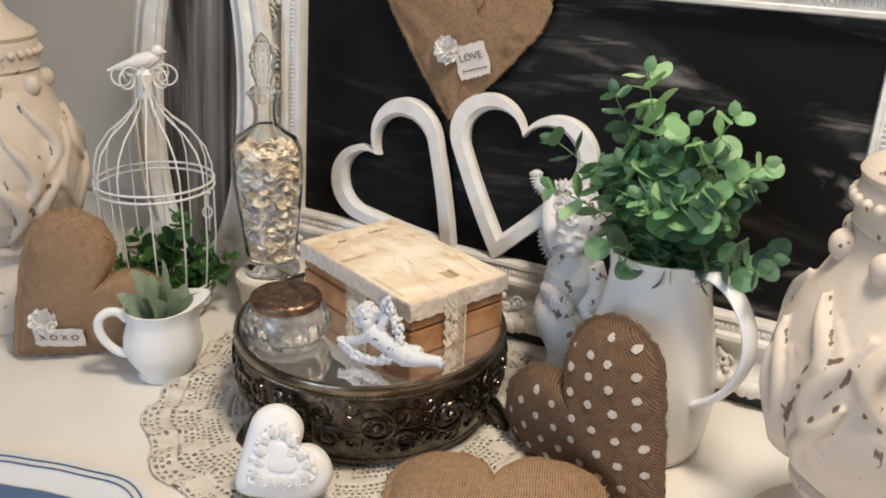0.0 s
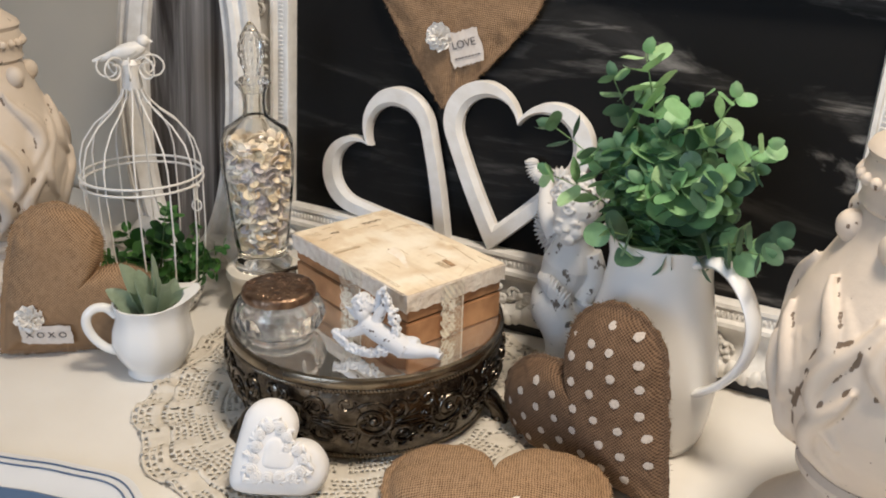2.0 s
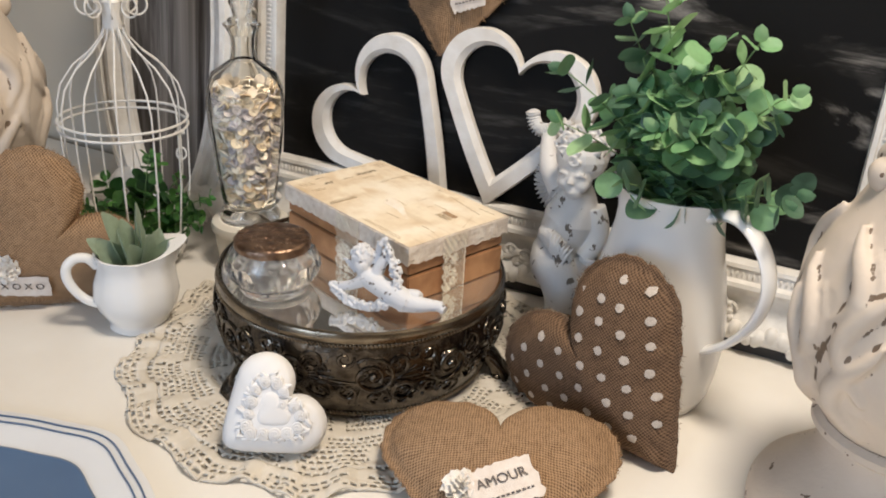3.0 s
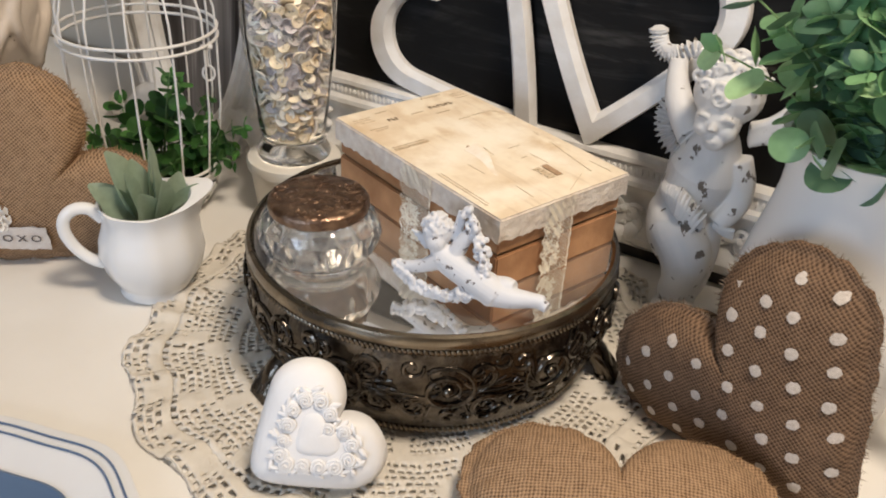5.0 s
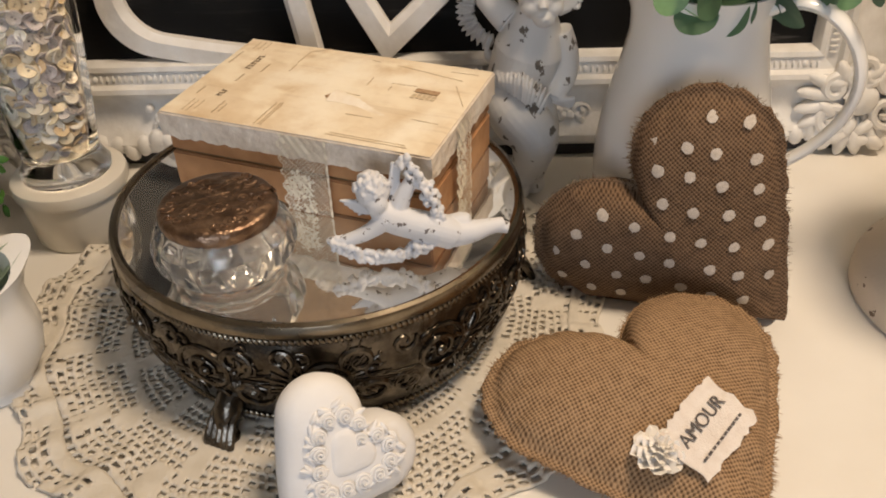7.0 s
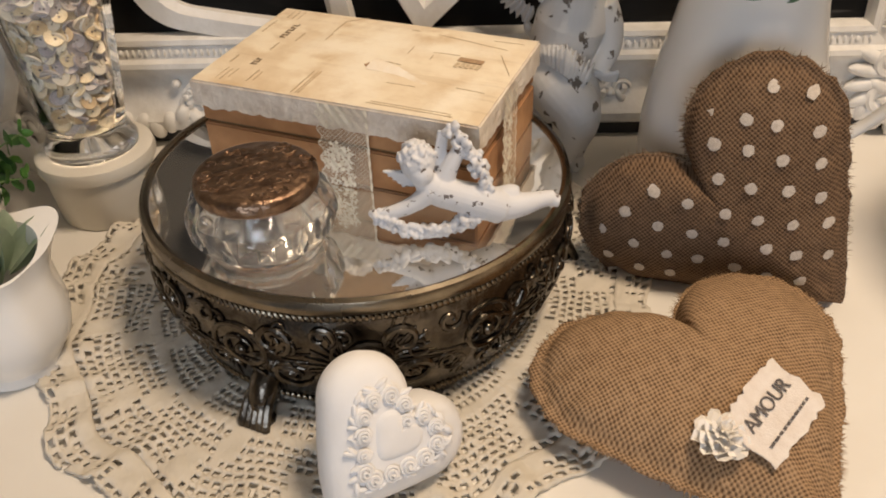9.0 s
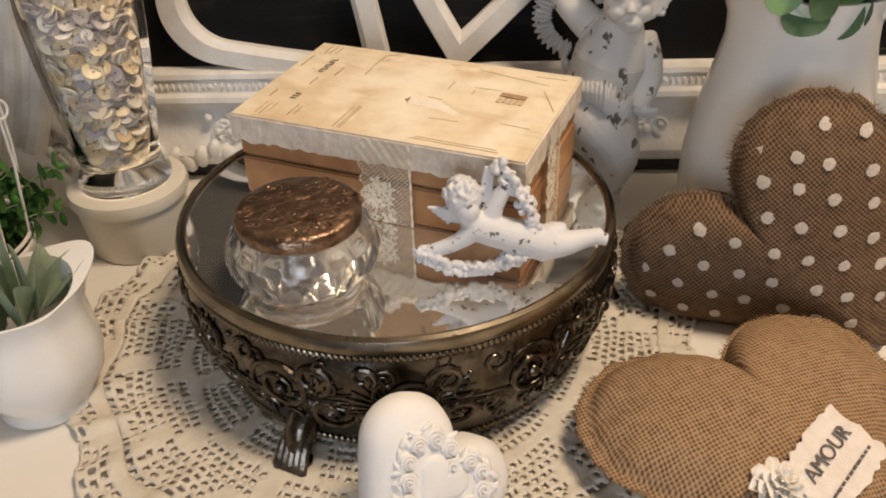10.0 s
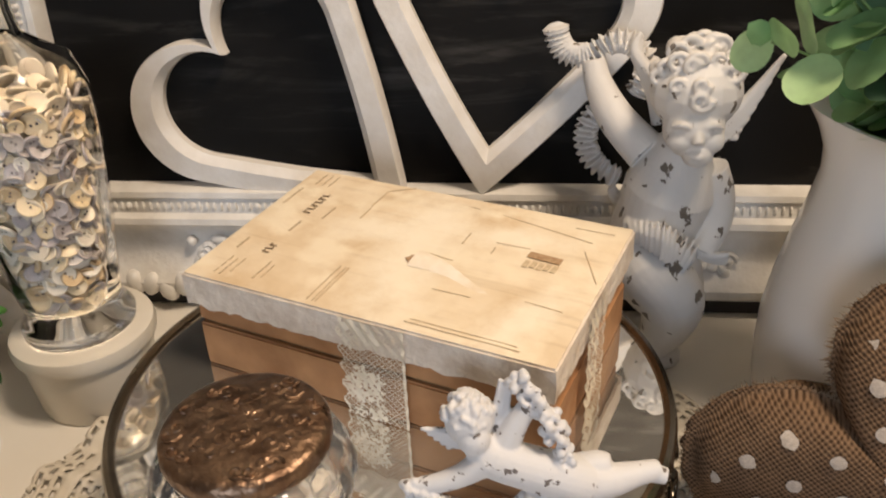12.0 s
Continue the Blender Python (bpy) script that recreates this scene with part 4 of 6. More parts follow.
def lid_material():
    """Aged printed paper: cream with tea stains, fine ruled lines and a pale scraped cross."""
    mat = material("lid_paper", (0.80, 0.69, 0.52), 0.72, colour2=(0.58, 0.42, 0.245), scale=24, mix=0.36, bump=0.6, bump_scale=60, dist=0.0016)
    nt = mat.node_tree
    bsdf = nt.nodes["Principled BSDF"]
    old = bsdf.inputs["Base Color"].links[0].from_socket
    tc = nt.nodes.new("ShaderNodeTexCoord")
    mp = nt.nodes.new("ShaderNodeMapping")
    mp.inputs["Scale"].default_value = (8, 190, 8)
    no = nt.nodes.new("ShaderNodeTexNoise")
    no.inputs["Scale"].default_value, no.inputs["Detail"].default_value = 1.0, 3
    nt.links.new(tc.outputs["Object"], mp.inputs["Vector"])
    nt.links.new(mp.outputs[0], no.inputs["Vector"])
    rp = nt.nodes.new("ShaderNodeValToRGB")
    rp.color_ramp.elements[0].position, rp.color_ramp.elements[1].position = 0.56, 0.70
    rp.color_ramp.elements[0].color, rp.color_ramp.elements[1].color = (0, 0, 0, 1), (0.20, 0.20, 0.20, 1)
    nt.links.new(no.outputs["Fac"], rp.inputs["Fac"])
    mx = nt.nodes.new("ShaderNodeMix")
    mx.data_type = "RGBA"
    mx.inputs["B"].default_value = (0.36, 0.23, 0.11, 1)
    nt.links.new(rp.outputs[0], mx.inputs["Factor"])
    nt.links.new(old, mx.inputs["A"])
    n2 = nt.nodes.new("ShaderNodeTexNoise")
    n2.inputs["Scale"].default_value, n2.inputs["Detail"].default_value = 38, 9
    nt.links.new(tc.outputs["Object"], n2.inputs["Vector"])
    r2 = nt.nodes.new("ShaderNodeValToRGB")
    r2.color_ramp.elements[0].position, r2.color_ramp.elements[1].position = 0.50, 0.66
    nt.links.new(n2.outputs["Fac"], r2.inputs["Fac"])
    m2 = nt.nodes.new("ShaderNodeMix")
    m2.data_type = "RGBA"
    m2.inputs["B"].default_value = (0.82, 0.72, 0.55, 1)
    nt.links.new(r2.outputs[0], m2.inputs["Factor"])
    nt.links.new(mx.outputs["Result"], m2.inputs["A"])
    # two scraped pale bands that cross near the middle
    last = m2.outputs["Result"]
    for cx, cy, turn, long, wide in ((0.002, 0.000, 1.69, 0.120, 0.030), (-0.034, 0.014, 0.30, 0.042, 0.020), (0.050, 0.034, 0.10, 0.050, 0.016), (0.085, -0.040, 1.2, 0.040, 0.020)):
        mp = nt.nodes.new("ShaderNodeMapping")
        mp.vector_type = "TEXTURE"
        mp.inputs["Location"].default_value = (cx, cy, BHT)
        mp.inputs["Rotation"].default_value = (0, 0, turn)
        mp.inputs["Scale"].default_value = (long, wide, 1)
        nt.links.new(tc.outputs["Object"], mp.inputs["Vector"])
        ln = nt.nodes.new("ShaderNodeVectorMath")
        ln.operation = "LENGTH"
        nt.links.new(mp.outputs[0], ln.inputs[0])
        ns = nt.nodes.new("ShaderNodeTexNoise")
        ns.inputs["Scale"].default_value, ns.inputs["Detail"].default_value, ns.inputs["Roughness"].default_value = 70, 8, 0.7
        nt.links.new(tc.outputs["Object"], ns.inputs["Vector"])
        ma = nt.nodes.new("ShaderNodeMath")
        ma.operation = "MULTIPLY_ADD"
        ma.inputs[1].default_value = 1.35
        nt.links.new(ns.outputs["Fac"], ma.inputs[0])
        nt.links.new(ln.outputs["Value"], ma.inputs[2])
        r3 = nt.nodes.new("ShaderNodeValToRGB")
        r3.color_ramp.elements[0].position, r3.color_ramp.elements[1].position = 0.46, 0.84
        r3.color_ramp.elements[0].color, r3.color_ramp.elements[1].color = (0.80, 0.80, 0.80, 1), (0, 0, 0, 1)
        hf = nt.nodes.new("ShaderNodeMath")
        hf.operation = "MULTIPLY"
        hf.inputs[1].default_value = 0.5
        nt.links.new(ma.outputs[0], hf.inputs[0])
        nt.links.new(hf.outputs[0], r3.inputs["Fac"])
        m3 = nt.nodes.new("ShaderNodeMix")
        m3.data_type = "RGBA"
        m3.inputs["B"].default_value = (0.87, 0.80, 0.66, 1)
        nt.links.new(r3.outputs[0], m3.inputs["Factor"])
        nt.links.new(last, m3.inputs["A"])
        last = m3.outputs["Result"]
    nt.links.new(last, bsdf.inputs["Base Color"])
    return mat


LID_PAPER = lid_material()
rng = random.Random(31)
lid = part("lid", lid_mesh(rng), PAPER_EDGE, keep, "cream paper-covered lid with torn edges", smooth=False)


def sheet(x0, x1, y0, y1, z, rng, nx=46, ny=30):
    verts, faces = [], []
    for j in range(ny + 1):
        for i in range(nx + 1):
            x, y = x0 + (x1 - x0) * i / nx, y0 + (y1 - y0) * j / ny
            dz = 0.0007 * noise.noise(Vector((x * 45, y * 45, 7))) + 0.0005
            if i in (0, nx) or j in (0, ny):
                dz = 0.0
            verts.append((x, y, z + dz))
    for j in range(ny):
        for i in range(nx):
            a = j * (nx + 1) + i
            faces.append((a, a + 1, a + nx + 2, a + nx + 1))
    return verts, faces


part("printed_paper", sheet(-BL / 2 + 0.001, BL / 2 - 0.001, -BD / 2 + 0.001, BD / 2 - 0.001, BHT + 0.0003, rng), LID_PAPER, lid, "stained printed paper on the lid's top")


def lace_mesh(length, width, rng, cell=0.0008):
    """A lace band in the x-z plane: a net with solid flowers and a scalloped edge."""
    nx, nz = int(width / cell), int(length / cell)
    verts, faces = [], []
    idx = {}
    def vert(i, j):
        if (i, j) not in idx:
            idx[i, j] = len(verts)
            verts.append((-width / 2 + i * cell, 0.0004 * math.sin(i * 0.7 + j * 0.5), -length + j * cell))
        return idx[i, j]
    flowers = [(rng.uniform(0.1, 0.6) * nx, rng.uniform(0, 1) * nz, rng.uniform(4.5, 9.0)) for _ in range(int(length * 420))]
    for j in range(nz):
        for i in range(nx):
            edge_cut = 2.2 + 2.0 * math.sin(j * 0.42)
            if i < edge_cut:
                continue
            solid = i >= nx - 2 or i < edge_cut + 1.6
            net = (i + j) % 4 == 0 or (i - j) % 4 == 0
            for fx, fz, fr in flowers:
                d = math.hypot(i - fx, j - fz)
                a = math.atan2(j - fz, i - fx)
                if 1.2 < d < fr * (0.72 + 0.28 * math.cos(5 * a)) and math.cos(10 * a) > -0.93:
                    solid = True
            if solid or net:
                faces.append((vert(i, j), vert(i + 1, j), vert(i + 1, j + 1), vert(i, j + 1)))
    return verts, faces


part("lace_band", lace_mesh(BHT, 0.042, rng), LACE, keep, "cream flowered lace band", m=pose(0.011, -BD / 2 - 0.0018, BHT), smooth=False)
part("lace_band", lace_mesh(BHT, 0.034, rng), LACE, keep, "cream flowered lace band", m=pose(BL / 2 + 0.0018, -0.010, BHT, 0, 0, 90), smooth=False)

# faint print on the lid, too worn to read
def print_bar(x, y, l, h, turn=0.0, mat=PRINT):
    part("print_bar", block(-l / 2, l / 2, -h / 2, h / 2, 0, 0.0003), mat, lid, m=pose(x, y, BHT + 0.0012, 0, 0, turn), smooth=False)


def print_word(x, y0, y1, high, letters, gap=0.25):
    """A worn word, as a row of short strokes along the lid's depth."""
    step = (y1 - y0) / letters
    for i in range(letters):
        print_bar(x + 0.0006 * math.sin(3.1 * i), y0 + step * (i + 0.5), abs(step) * (1 - gap), high, 90)


for x, y0, y1, high, letters in ((-0.100, 0.050, 0.066, 0.0007, 4), (-0.095, 0.050, 0.066, 0.0006, 5), (-0.090, 0.050, 0.066, 0.0006, 4), (-0.105, 0.019, 0.043, 0.0011, 8)):
    print_word(x, y0, y1, high, letters)
for x, y0, y1, high, letters in ((-0.0700, 0.011, 0.027, 0.0012, 6), (-0.0808, -0.010, 0.004, 0.0013, 4), (-0.0990, -0.038, -0.025, 0.0012, 5), (-0.0905, -0.066, -0.048, 0.0008, 6), (-0.0860, -0.062, -0.046, 0.0006, 3)):
    print_word(x, y0, y1, high, letters)
for x, y0, y1, high, letters in ((-0.0945, -0.066, -0.046, 0.0005, 3), (-0.0700, -0.063, -0.043, 0.0007, 5), (-0.0660, -0.060, -0.046, 0.0005, 3), (-0.0480, 0.020, 0.034, 0.0008, 5), (0.0240, 0.016, 0.030, 0.0007, 5), (0.0440, 0.012, 0.020, 0.0007, 3)):
    print_word(x, y0, y1, high, letters)
# two headline words in heavier strokes
for x, y0, y1, letters in ((-0.0840, 0.013, 0.041, 6), (-0.0800, -0.037, -0.025, 3)):
    step = (y1 - y0) / letters
    for i in range(letters):
        y = y0 + step * (i + 0.5)
        print_bar(x, y - step * 0.2, 0.0048, 0.0011, 4, INK_FADED)
        print_bar(x + (0.0018 if i % 2 else -0.0016), y + step * 0.1, step * 0.55, 0.0009, 90, INK_FADED)
# ruled lines, a drawn corner and a postage-like stamp
for x in (-0.0300, -0.0265, -0.0245):
    print_bar(x, -0.050, 0.036, 0.0006, 90)
print_bar(-0.0487, 0.048, 0.022, 0.0007, 88)
print_bar(-0.0407, 0.0645, 0.018, 0.0006, 37)
print_bar(0.064, 0.051, 0.062, 0.0004, -11)
print_bar(0.060, -0.066, 0.064, 0.0005, -1)
print_bar(0.060, -0.063, 0.060, 0.0004, -1)
print_bar(0.101, 0.020, 0.034, 0.0004, -62)
print_bar(0.0745, 0.0190, 0.020, 0.0062, -4, STAMP)
for k in range(5):
    print_bar(0.0665 + 0.0042 * k, 0.0095 + 0.0008 * (k % 2), 0.0028, 0.0072, -4)
rngp = random.Random(88)
for k in range(7):
    print_bar(rngp.uniform(0.0, 0.10), rngp.uniform(-0.055, 0.060), rngp.uniform(0.006, 0.024), 0.00035, rngp.uniform(-8, 6))


def torn_flap():
    """A lifted strip of torn paper, highest at its ragged end."""
    r2 = random.Random(6)
    verts, faces, n = [], [], 16
    for i in range(n + 1):
        f = i / n
        x, y = 0.006 + 0.052 * f, -0.010 - 0.014 * f + 0.002 * math.sin(5 * f)
        half = 0.0060 * (1 - f) ** 0.8 + 0.0005 + r2.uniform(0, 0.0008)
        for k, (side, lift) in enumerate(((-1, 0.0), (-0.2, 0.7), (0.5, 1.0), (1, 0.75))):
            verts.append((x + 0.002 * side * (1 - f), y + side * half, BHT + 0.0008 + 0.0042 * lift * (1 - f) ** 1.5))
    for i in range(n):
        for k in range(3):
            a = 4 * i + k
            faces.append((a, a + 4, a + 5, a + 1))
    return verts, faces


part("torn_flap", torn_flap(), LID_PALE, lid, "curled torn strip of paper")
part("torn_spot", lathe([(0.0042, 0.0), (0.0030, 0.0004), (0.0001, 0.0005)], 14, lambda a, z: 1 + 0.35 * math.sin(3 * a) * math.cos(2 * a)), STAMP, lid, "dark brown bared card", m=pose(0.0050, -0.0105, BHT + 0.0012, 0, 0, 20))

# ---- cut-glass jar with a metal lid, on the mirror ----
jar = thing("glass_jar", pose(-0.0525, -0.0930, MZ + 0.0005), "squat cut-glass jar with an embossed copper-coloured lid", "jar")


def facets(a, z):
    low = 1 if 0.004 < z < 0.041 else 0.25
    fan = abs(math.cos(14 * a)) * max(0.0, 1 - abs(z - 0.024) / 0.020)
    return 1 - 0.035 + low * (0.040 * abs(math.cos(7 * a + 70 * z)) + 0.040 * abs(math.cos(7 * a - 70 * z)) - 0.030 * fan)


JAR_OUT = [(0.0300, 0.0), (0.0370, 0.001), (0.0385, 0.004), (0.0395, 0.007), (0.0420, 0.010), (0.0450, 0.014), (0.0470, 0.018), (0.0485, 0.022), (0.0490, 0.026), (0.0485, 0.030), (0.0470, 0.034), (0.0435, 0.040), (0.0385, 0.044), (0.0375, 0.050)]
JAR_IN = [(0.0345, 0.050), (0.0355, 0.044), (0.0395, 0.039), (0.0425, 0.031), (0.0415, 0.022), (0.0360, 0.011), (0.0280, 0.0085), (0.0001, 0.0085)]


def shell(outer, inner, n, squash):
    verts, faces = [], []
    loops = outer + inner
    for k, (r, z) in enumerate(loops):
        for i in range(n):
            a = TAU * i / n
            q = squash(a, z) if squash and k < len(outer) else 1
            verts.append((r * q * math.cos(a), r * q * math.sin(a), z))
    for j in range(len(loops) - 1):
        for i in range(n):
            a, b = j * n + i, j * n + (i + 1) % n
            faces.append((a, b, b + n, a + n))
    faces.append(tuple(reversed(range(n))))
    faces.append(tuple(range((len(loops) - 1) * n, len(loops) * n)))
    return verts, faces


part("bowl", shell(JAR_OUT, JAR_IN, 168, facets), GLASS_CUT, jar, "clear cut-glass bowl", flat_angle=22).visible_shadow = False
jl = part("lid", lathe([(0.0375, 0.0455), (0.0395, 0.0460), (0.0402, 0.0485), (0.0400, 0.0530), (0.0386, 0.0552), (0.0360, 0.0562), (0.0200, 0.0572), (0.0001, 0.0575)], 72), COPPER, jar, "embossed dark copper-coloured lid")
rng = random.Random(17)
sets = []
for k in range(46):
    a, r = rng.uniform(0, TAU), 0.034 * math.sqrt(rng.uniform(0.02, 1))
    pts = [(r * math.cos(a) + px, r * math.sin(a) + py, 0.0570 - 0.0006 * (r / 0.034)) for px, py in spiral(rng.uniform(0.7, 1.4), rng.uniform(0.003, 0.006), 0.001, 12, rng.choice((-1, 1)))]
    sets.append(tube(pts, 0.0009, 5))
tagged(part("embossing", join(*sets), COPPER, jl, "raised floral embossing"), kind="stuff")


# ---- small reclining ornament leaning on the box: one plain form ----
def blob(name, sets, mat, label, category, voxel, m=None, soft=1):
    """Soft merged form out of overlapping shapes."""
    ob = put(name, join(*sets), mat, m=m)
    mod = ob.modifiers.new("remesh", "REMESH")
    mod.mode, mod.voxel_size, mod.use_smooth_shade = "VOXEL", voxel, True
    sm = ob.modifiers.new("smooth", "SMOOTH")
    sm.factor, sm.iterations = 0.5, soft
    return tagged(ob, label, category)


rng = random.Random(41)
orn = [
    ball((0.0510, -0.0830, 0.1655), 0.0118, 0.0112, 0.0125),
    ball((0.0535, -0.0895, 0.1600), 0.0080, 0.0070, 0.0080),
    bent([(0.053, -0.086, 0.156), (0.062, -0.087, 0.1475), (0.078, -0.088, 0.1420), (0.096, -0.088, 0.1365), (0.106, -0.087, 0.1320)], [0.0065, 0.0105, 0.0108, 0.0118, 0.0112], 22),
    bent([(0.100, -0.087, 0.1330), (0.116, -0.086, 0.1330), (0.130, -0.082, 0.1340), (0.141, -0.079, 0.1345)], [0.0118, 0.0085, 0.0060, 0.0048], 22),
    bent([(0.098, -0.083, 0.134), (0.112, -0.082, 0.1385), (0.118, -0.082, 0.1400)], [0.009, 0.0075, 0.0045], 20),
    bent([(0.1365, -0.080, 0.1335), (0.1445, -0.081, 0.1320)], [0.0050, 0.0040], 14),
    bent([(0.067, -0.085, 0.150), (0.072, -0.083, 0.162), (0.0775, -0.081, 0.1725), (0.0800, -0.081, 0.1765)], [0.0075, 0.0058, 0.0046, 0.0036], 20),
    bent([(0.060, -0.090, 0.148), (0.048, -0.092, 0.1395), (0.036, -0.093, 0.1345), (0.027, -0.093, 0.1330)], [0.0075, 0.0056, 0.0048, 0.0036], 20),
]
# garland: from the raised hand over the hip, and on from the lower hand along the foot of the group
loop = []
for i in range(17):
    f = i / 16
    loop.append((0.0735 + 0.021 * math.sin(f * 2.0), -0.079 - 0.013 * f, 0.1890 - 0.056 * f))
for i in range(22):
    f = i / 21
    loop.append((0.0225 + 0.064 * f, -0.095, 0.1320 - 0.0125 * math.sin(f * math.pi * 0.94)))
for x, y, z in loop:
    for k in range(8):
        c = (x + rng.uniform(-0.0046, 0.0046), y + rng.uniform(-0.0045, 0.002), z + rng.uniform(-0.0046, 0.0046))
        orn.append(ball(c, rng.uniform(0.0014, 0.0029), None, None, 8, 6))
for k in range(80):
    a, b = rng.uniform(0, TAU), rng.uniform(-0.1, 1.45)
    orn.append(ball((0.0505 + 0.0118 * math.cos(a) * math.cos(b), -0.082 + 0.0112 * math.sin(a) * math.cos(b), 0.167 + 0.0122 * math.sin(b)), rng.uniform(0.0013, 0.0022), None, None, 8, 6))
for k in range(5):
    orn.append(tube([(0.053, -0.082, 0.150 + 0.0008 * k), (0.042 - 0.001 * k, -0.082, 0.1490 + 0.0020 * k), (0.0400 - 0.0030 * k, -0.083, 0.1470 + 0.0031 * k)], [0.0034, 0.0024, 0.0010], 7))
    orn.append(tube([(0.065, -0.080, 0.157), (0.0645 + 0.0008 * k, -0.078, 0.172), (0.0655 + 0.0011 * k, -0.077, 0.1855 - 0.0016 * k)], [0.0036, 0.0026, 0.0012], 7))
blob("cherub_ornament", orn, CHIPPED_SMALL, "small white chipped winged ornament with flower garland, leaning on box", "ornament", 0.0007)

# ---- standing white winged figure with a ribbon: one plain form ----
fig = [
    ball((0.1880, 0.1720, 0.2290), 0.0310, 0.0290, 0.0285),
    ball((0.1865, 0.1580, 0.2080), 0.0205, 0.0175, 0.0215),
    ball((0.1890, 0.1480, 0.1930), 0.0105, 0.0095, 0.0090),
    ball((0.1770, 0.1500, 0.2030), 0.0090, 0.0090, 0.0085),
    ball((0.1970, 0.1500, 0.2020), 0.0090, 0.0090, 0.0085),
    bent([(0.1865, 0.1440, 0.2120), (0.1868, 0.1385, 0.2040)], [0.0028, 0.0046], 10),
    bent([(0.1820, 0.1420, 0.1950), (0.1880, 0.1395, 0.1945), (0.1940, 0.1420, 0.1950)], [0.0016, 0.0026, 0.0016], 8),
    bent([(0.1700, 0.1460, 0.2135), (0.1760, 0.1425, 0.2160), (0.1820, 0.1430, 0.2130)], [0.0015, 0.0024, 0.0015], 8),
    bent([(0.1910, 0.1430, 0.2130), (0.1970, 0.1430, 0.2155), (0.2030, 0.1465, 0.2120)], [0.0015, 0.0024, 0.0015], 8),
    bent([(0.1860, 0.176, 0.192), (0.1840, 0.182, 0.172), (0.1800, 0.184, 0.150), (0.1740, 0.186, 0.124), (0.1700, 0.188, 0.100)], [0.015, 0.025, 0.0325, 0.0315, 0.0320], 32),
    bent([(0.1620, 0.186, 0.100), (0.1700, 0.162, 0.090), (0.1850, 0.154, 0.072), (0.1840, 0.162, 0.042), (0.1740, 0.168, 0.016)], [0.0270, 0.0270, 0.0245, 0.0185, 0.0115], 26),
    bent([(0.1840, 0.186, 0.096), (0.1910, 0.172, 0.070), (0.1900, 0.178, 0.036), (0.1860, 0.178, 0.012)], [0.0230, 0.0205, 0.0165, 0.0120], 24),
    ball((0.1730, 0.160, 0.0085), 0.0110, 0.0180, 0.0085, 12, 7),
    ball((0.1880, 0.172, 0.0085), 0.0130, 0.0170, 0.0085, 12, 7),
    bent([(0.1620, 0.188, 0.176), (0.1480, 0.198, 0.188), (0.1370, 0.208, 0.200), (0.1280, 0.223, 0.216), (0.1250, 0.231, 0.228)], [0.0155, 0.0140, 0.0128, 0.0100, 0.0085], 24),
    bent([(0.2060, 0.184, 0.166), (0.2135, 0.184, 0.144), (0.2140, 0.180, 0.124), (0.2050, 0.168, 0.105)], [0.0135, 0.0135, 0.0125, 0.0092], 24),
]
for k in range(4):
    fig.append(bent([(0.2040, 0.168, 0.1050), (0.2130, 0.164 - 0.001 * k, 0.1010 + 0.0018 * k), (0.2230, 0.163 - 0.001 * k, 0.0995 + 0.0030 * k)], [0.0050, 0.0034, 0.0020], 8))
# pleated cloth at the waist
for k in range(13):
    f = k / 12
    top = Vector((0.150, 0.170, 0.133)).lerp(Vector((0.172, 0.152, 0.143)), min(1.0, 2 * f)).lerp(Vector((0.198, 0.154, 0.124)), max(0.0, 2 * f - 1))
    low = Vector((0.153, 0.164, 0.121)).lerp(Vector((0.171, 0.146, 0.116)), min(1.0, 2 * f)).lerp(Vector((0.186, 0.150, 0.098)), max(0.0, 2 * f - 1))
    top, low = top + Vector((0, -0.006, 0)), low + Vector((0, -0.006, 0))
    mid = (top + low) / 2 + Vector((0, -0.003, 0.002))
    fig.append(bent([tuple(top), tuple(mid), tuple(low)], [0.0013, 0.0019, 0.0015], 7, 4))
    fig.append(ball(tuple((top + low) / 2 + Vector((0, 0.006, 0))), 0.0062, 0.0060, 0.0085, 8, 6))
# wings: one spread behind the shoulder, one mostly hidden by the raised arm
for k in range(8):
    f = k / 7
    fig.append(bent([(0.208, 0.206, 0.176 + 0.002 * k), (0.224 + 0.004 * f, 0.206, 0.182 + 0.022 * f), (0.226 + 0.025 * f, 0.203, 0.178 + 0.064 * f)], [0.0060, 0.0048, 0.0018], 8))
    fig.append(bent([(0.172, 0.206, 0.190 + 0.004 * k), (0.166 - 0.002 * k, 0.212, 0.212 + 0.0040 * k), (0.165 - 0.010 * f, 0.216, 0.214 + 0.040 * f)], [0.0060, 0.0048, 0.0018], 8))
fig.append(bent([(0.158, 0.200, 0.128), (0.146, 0.206, 0.130), (0.141, 0.208, 0.138)], [0.0080, 0.0060, 0.0030], 8))
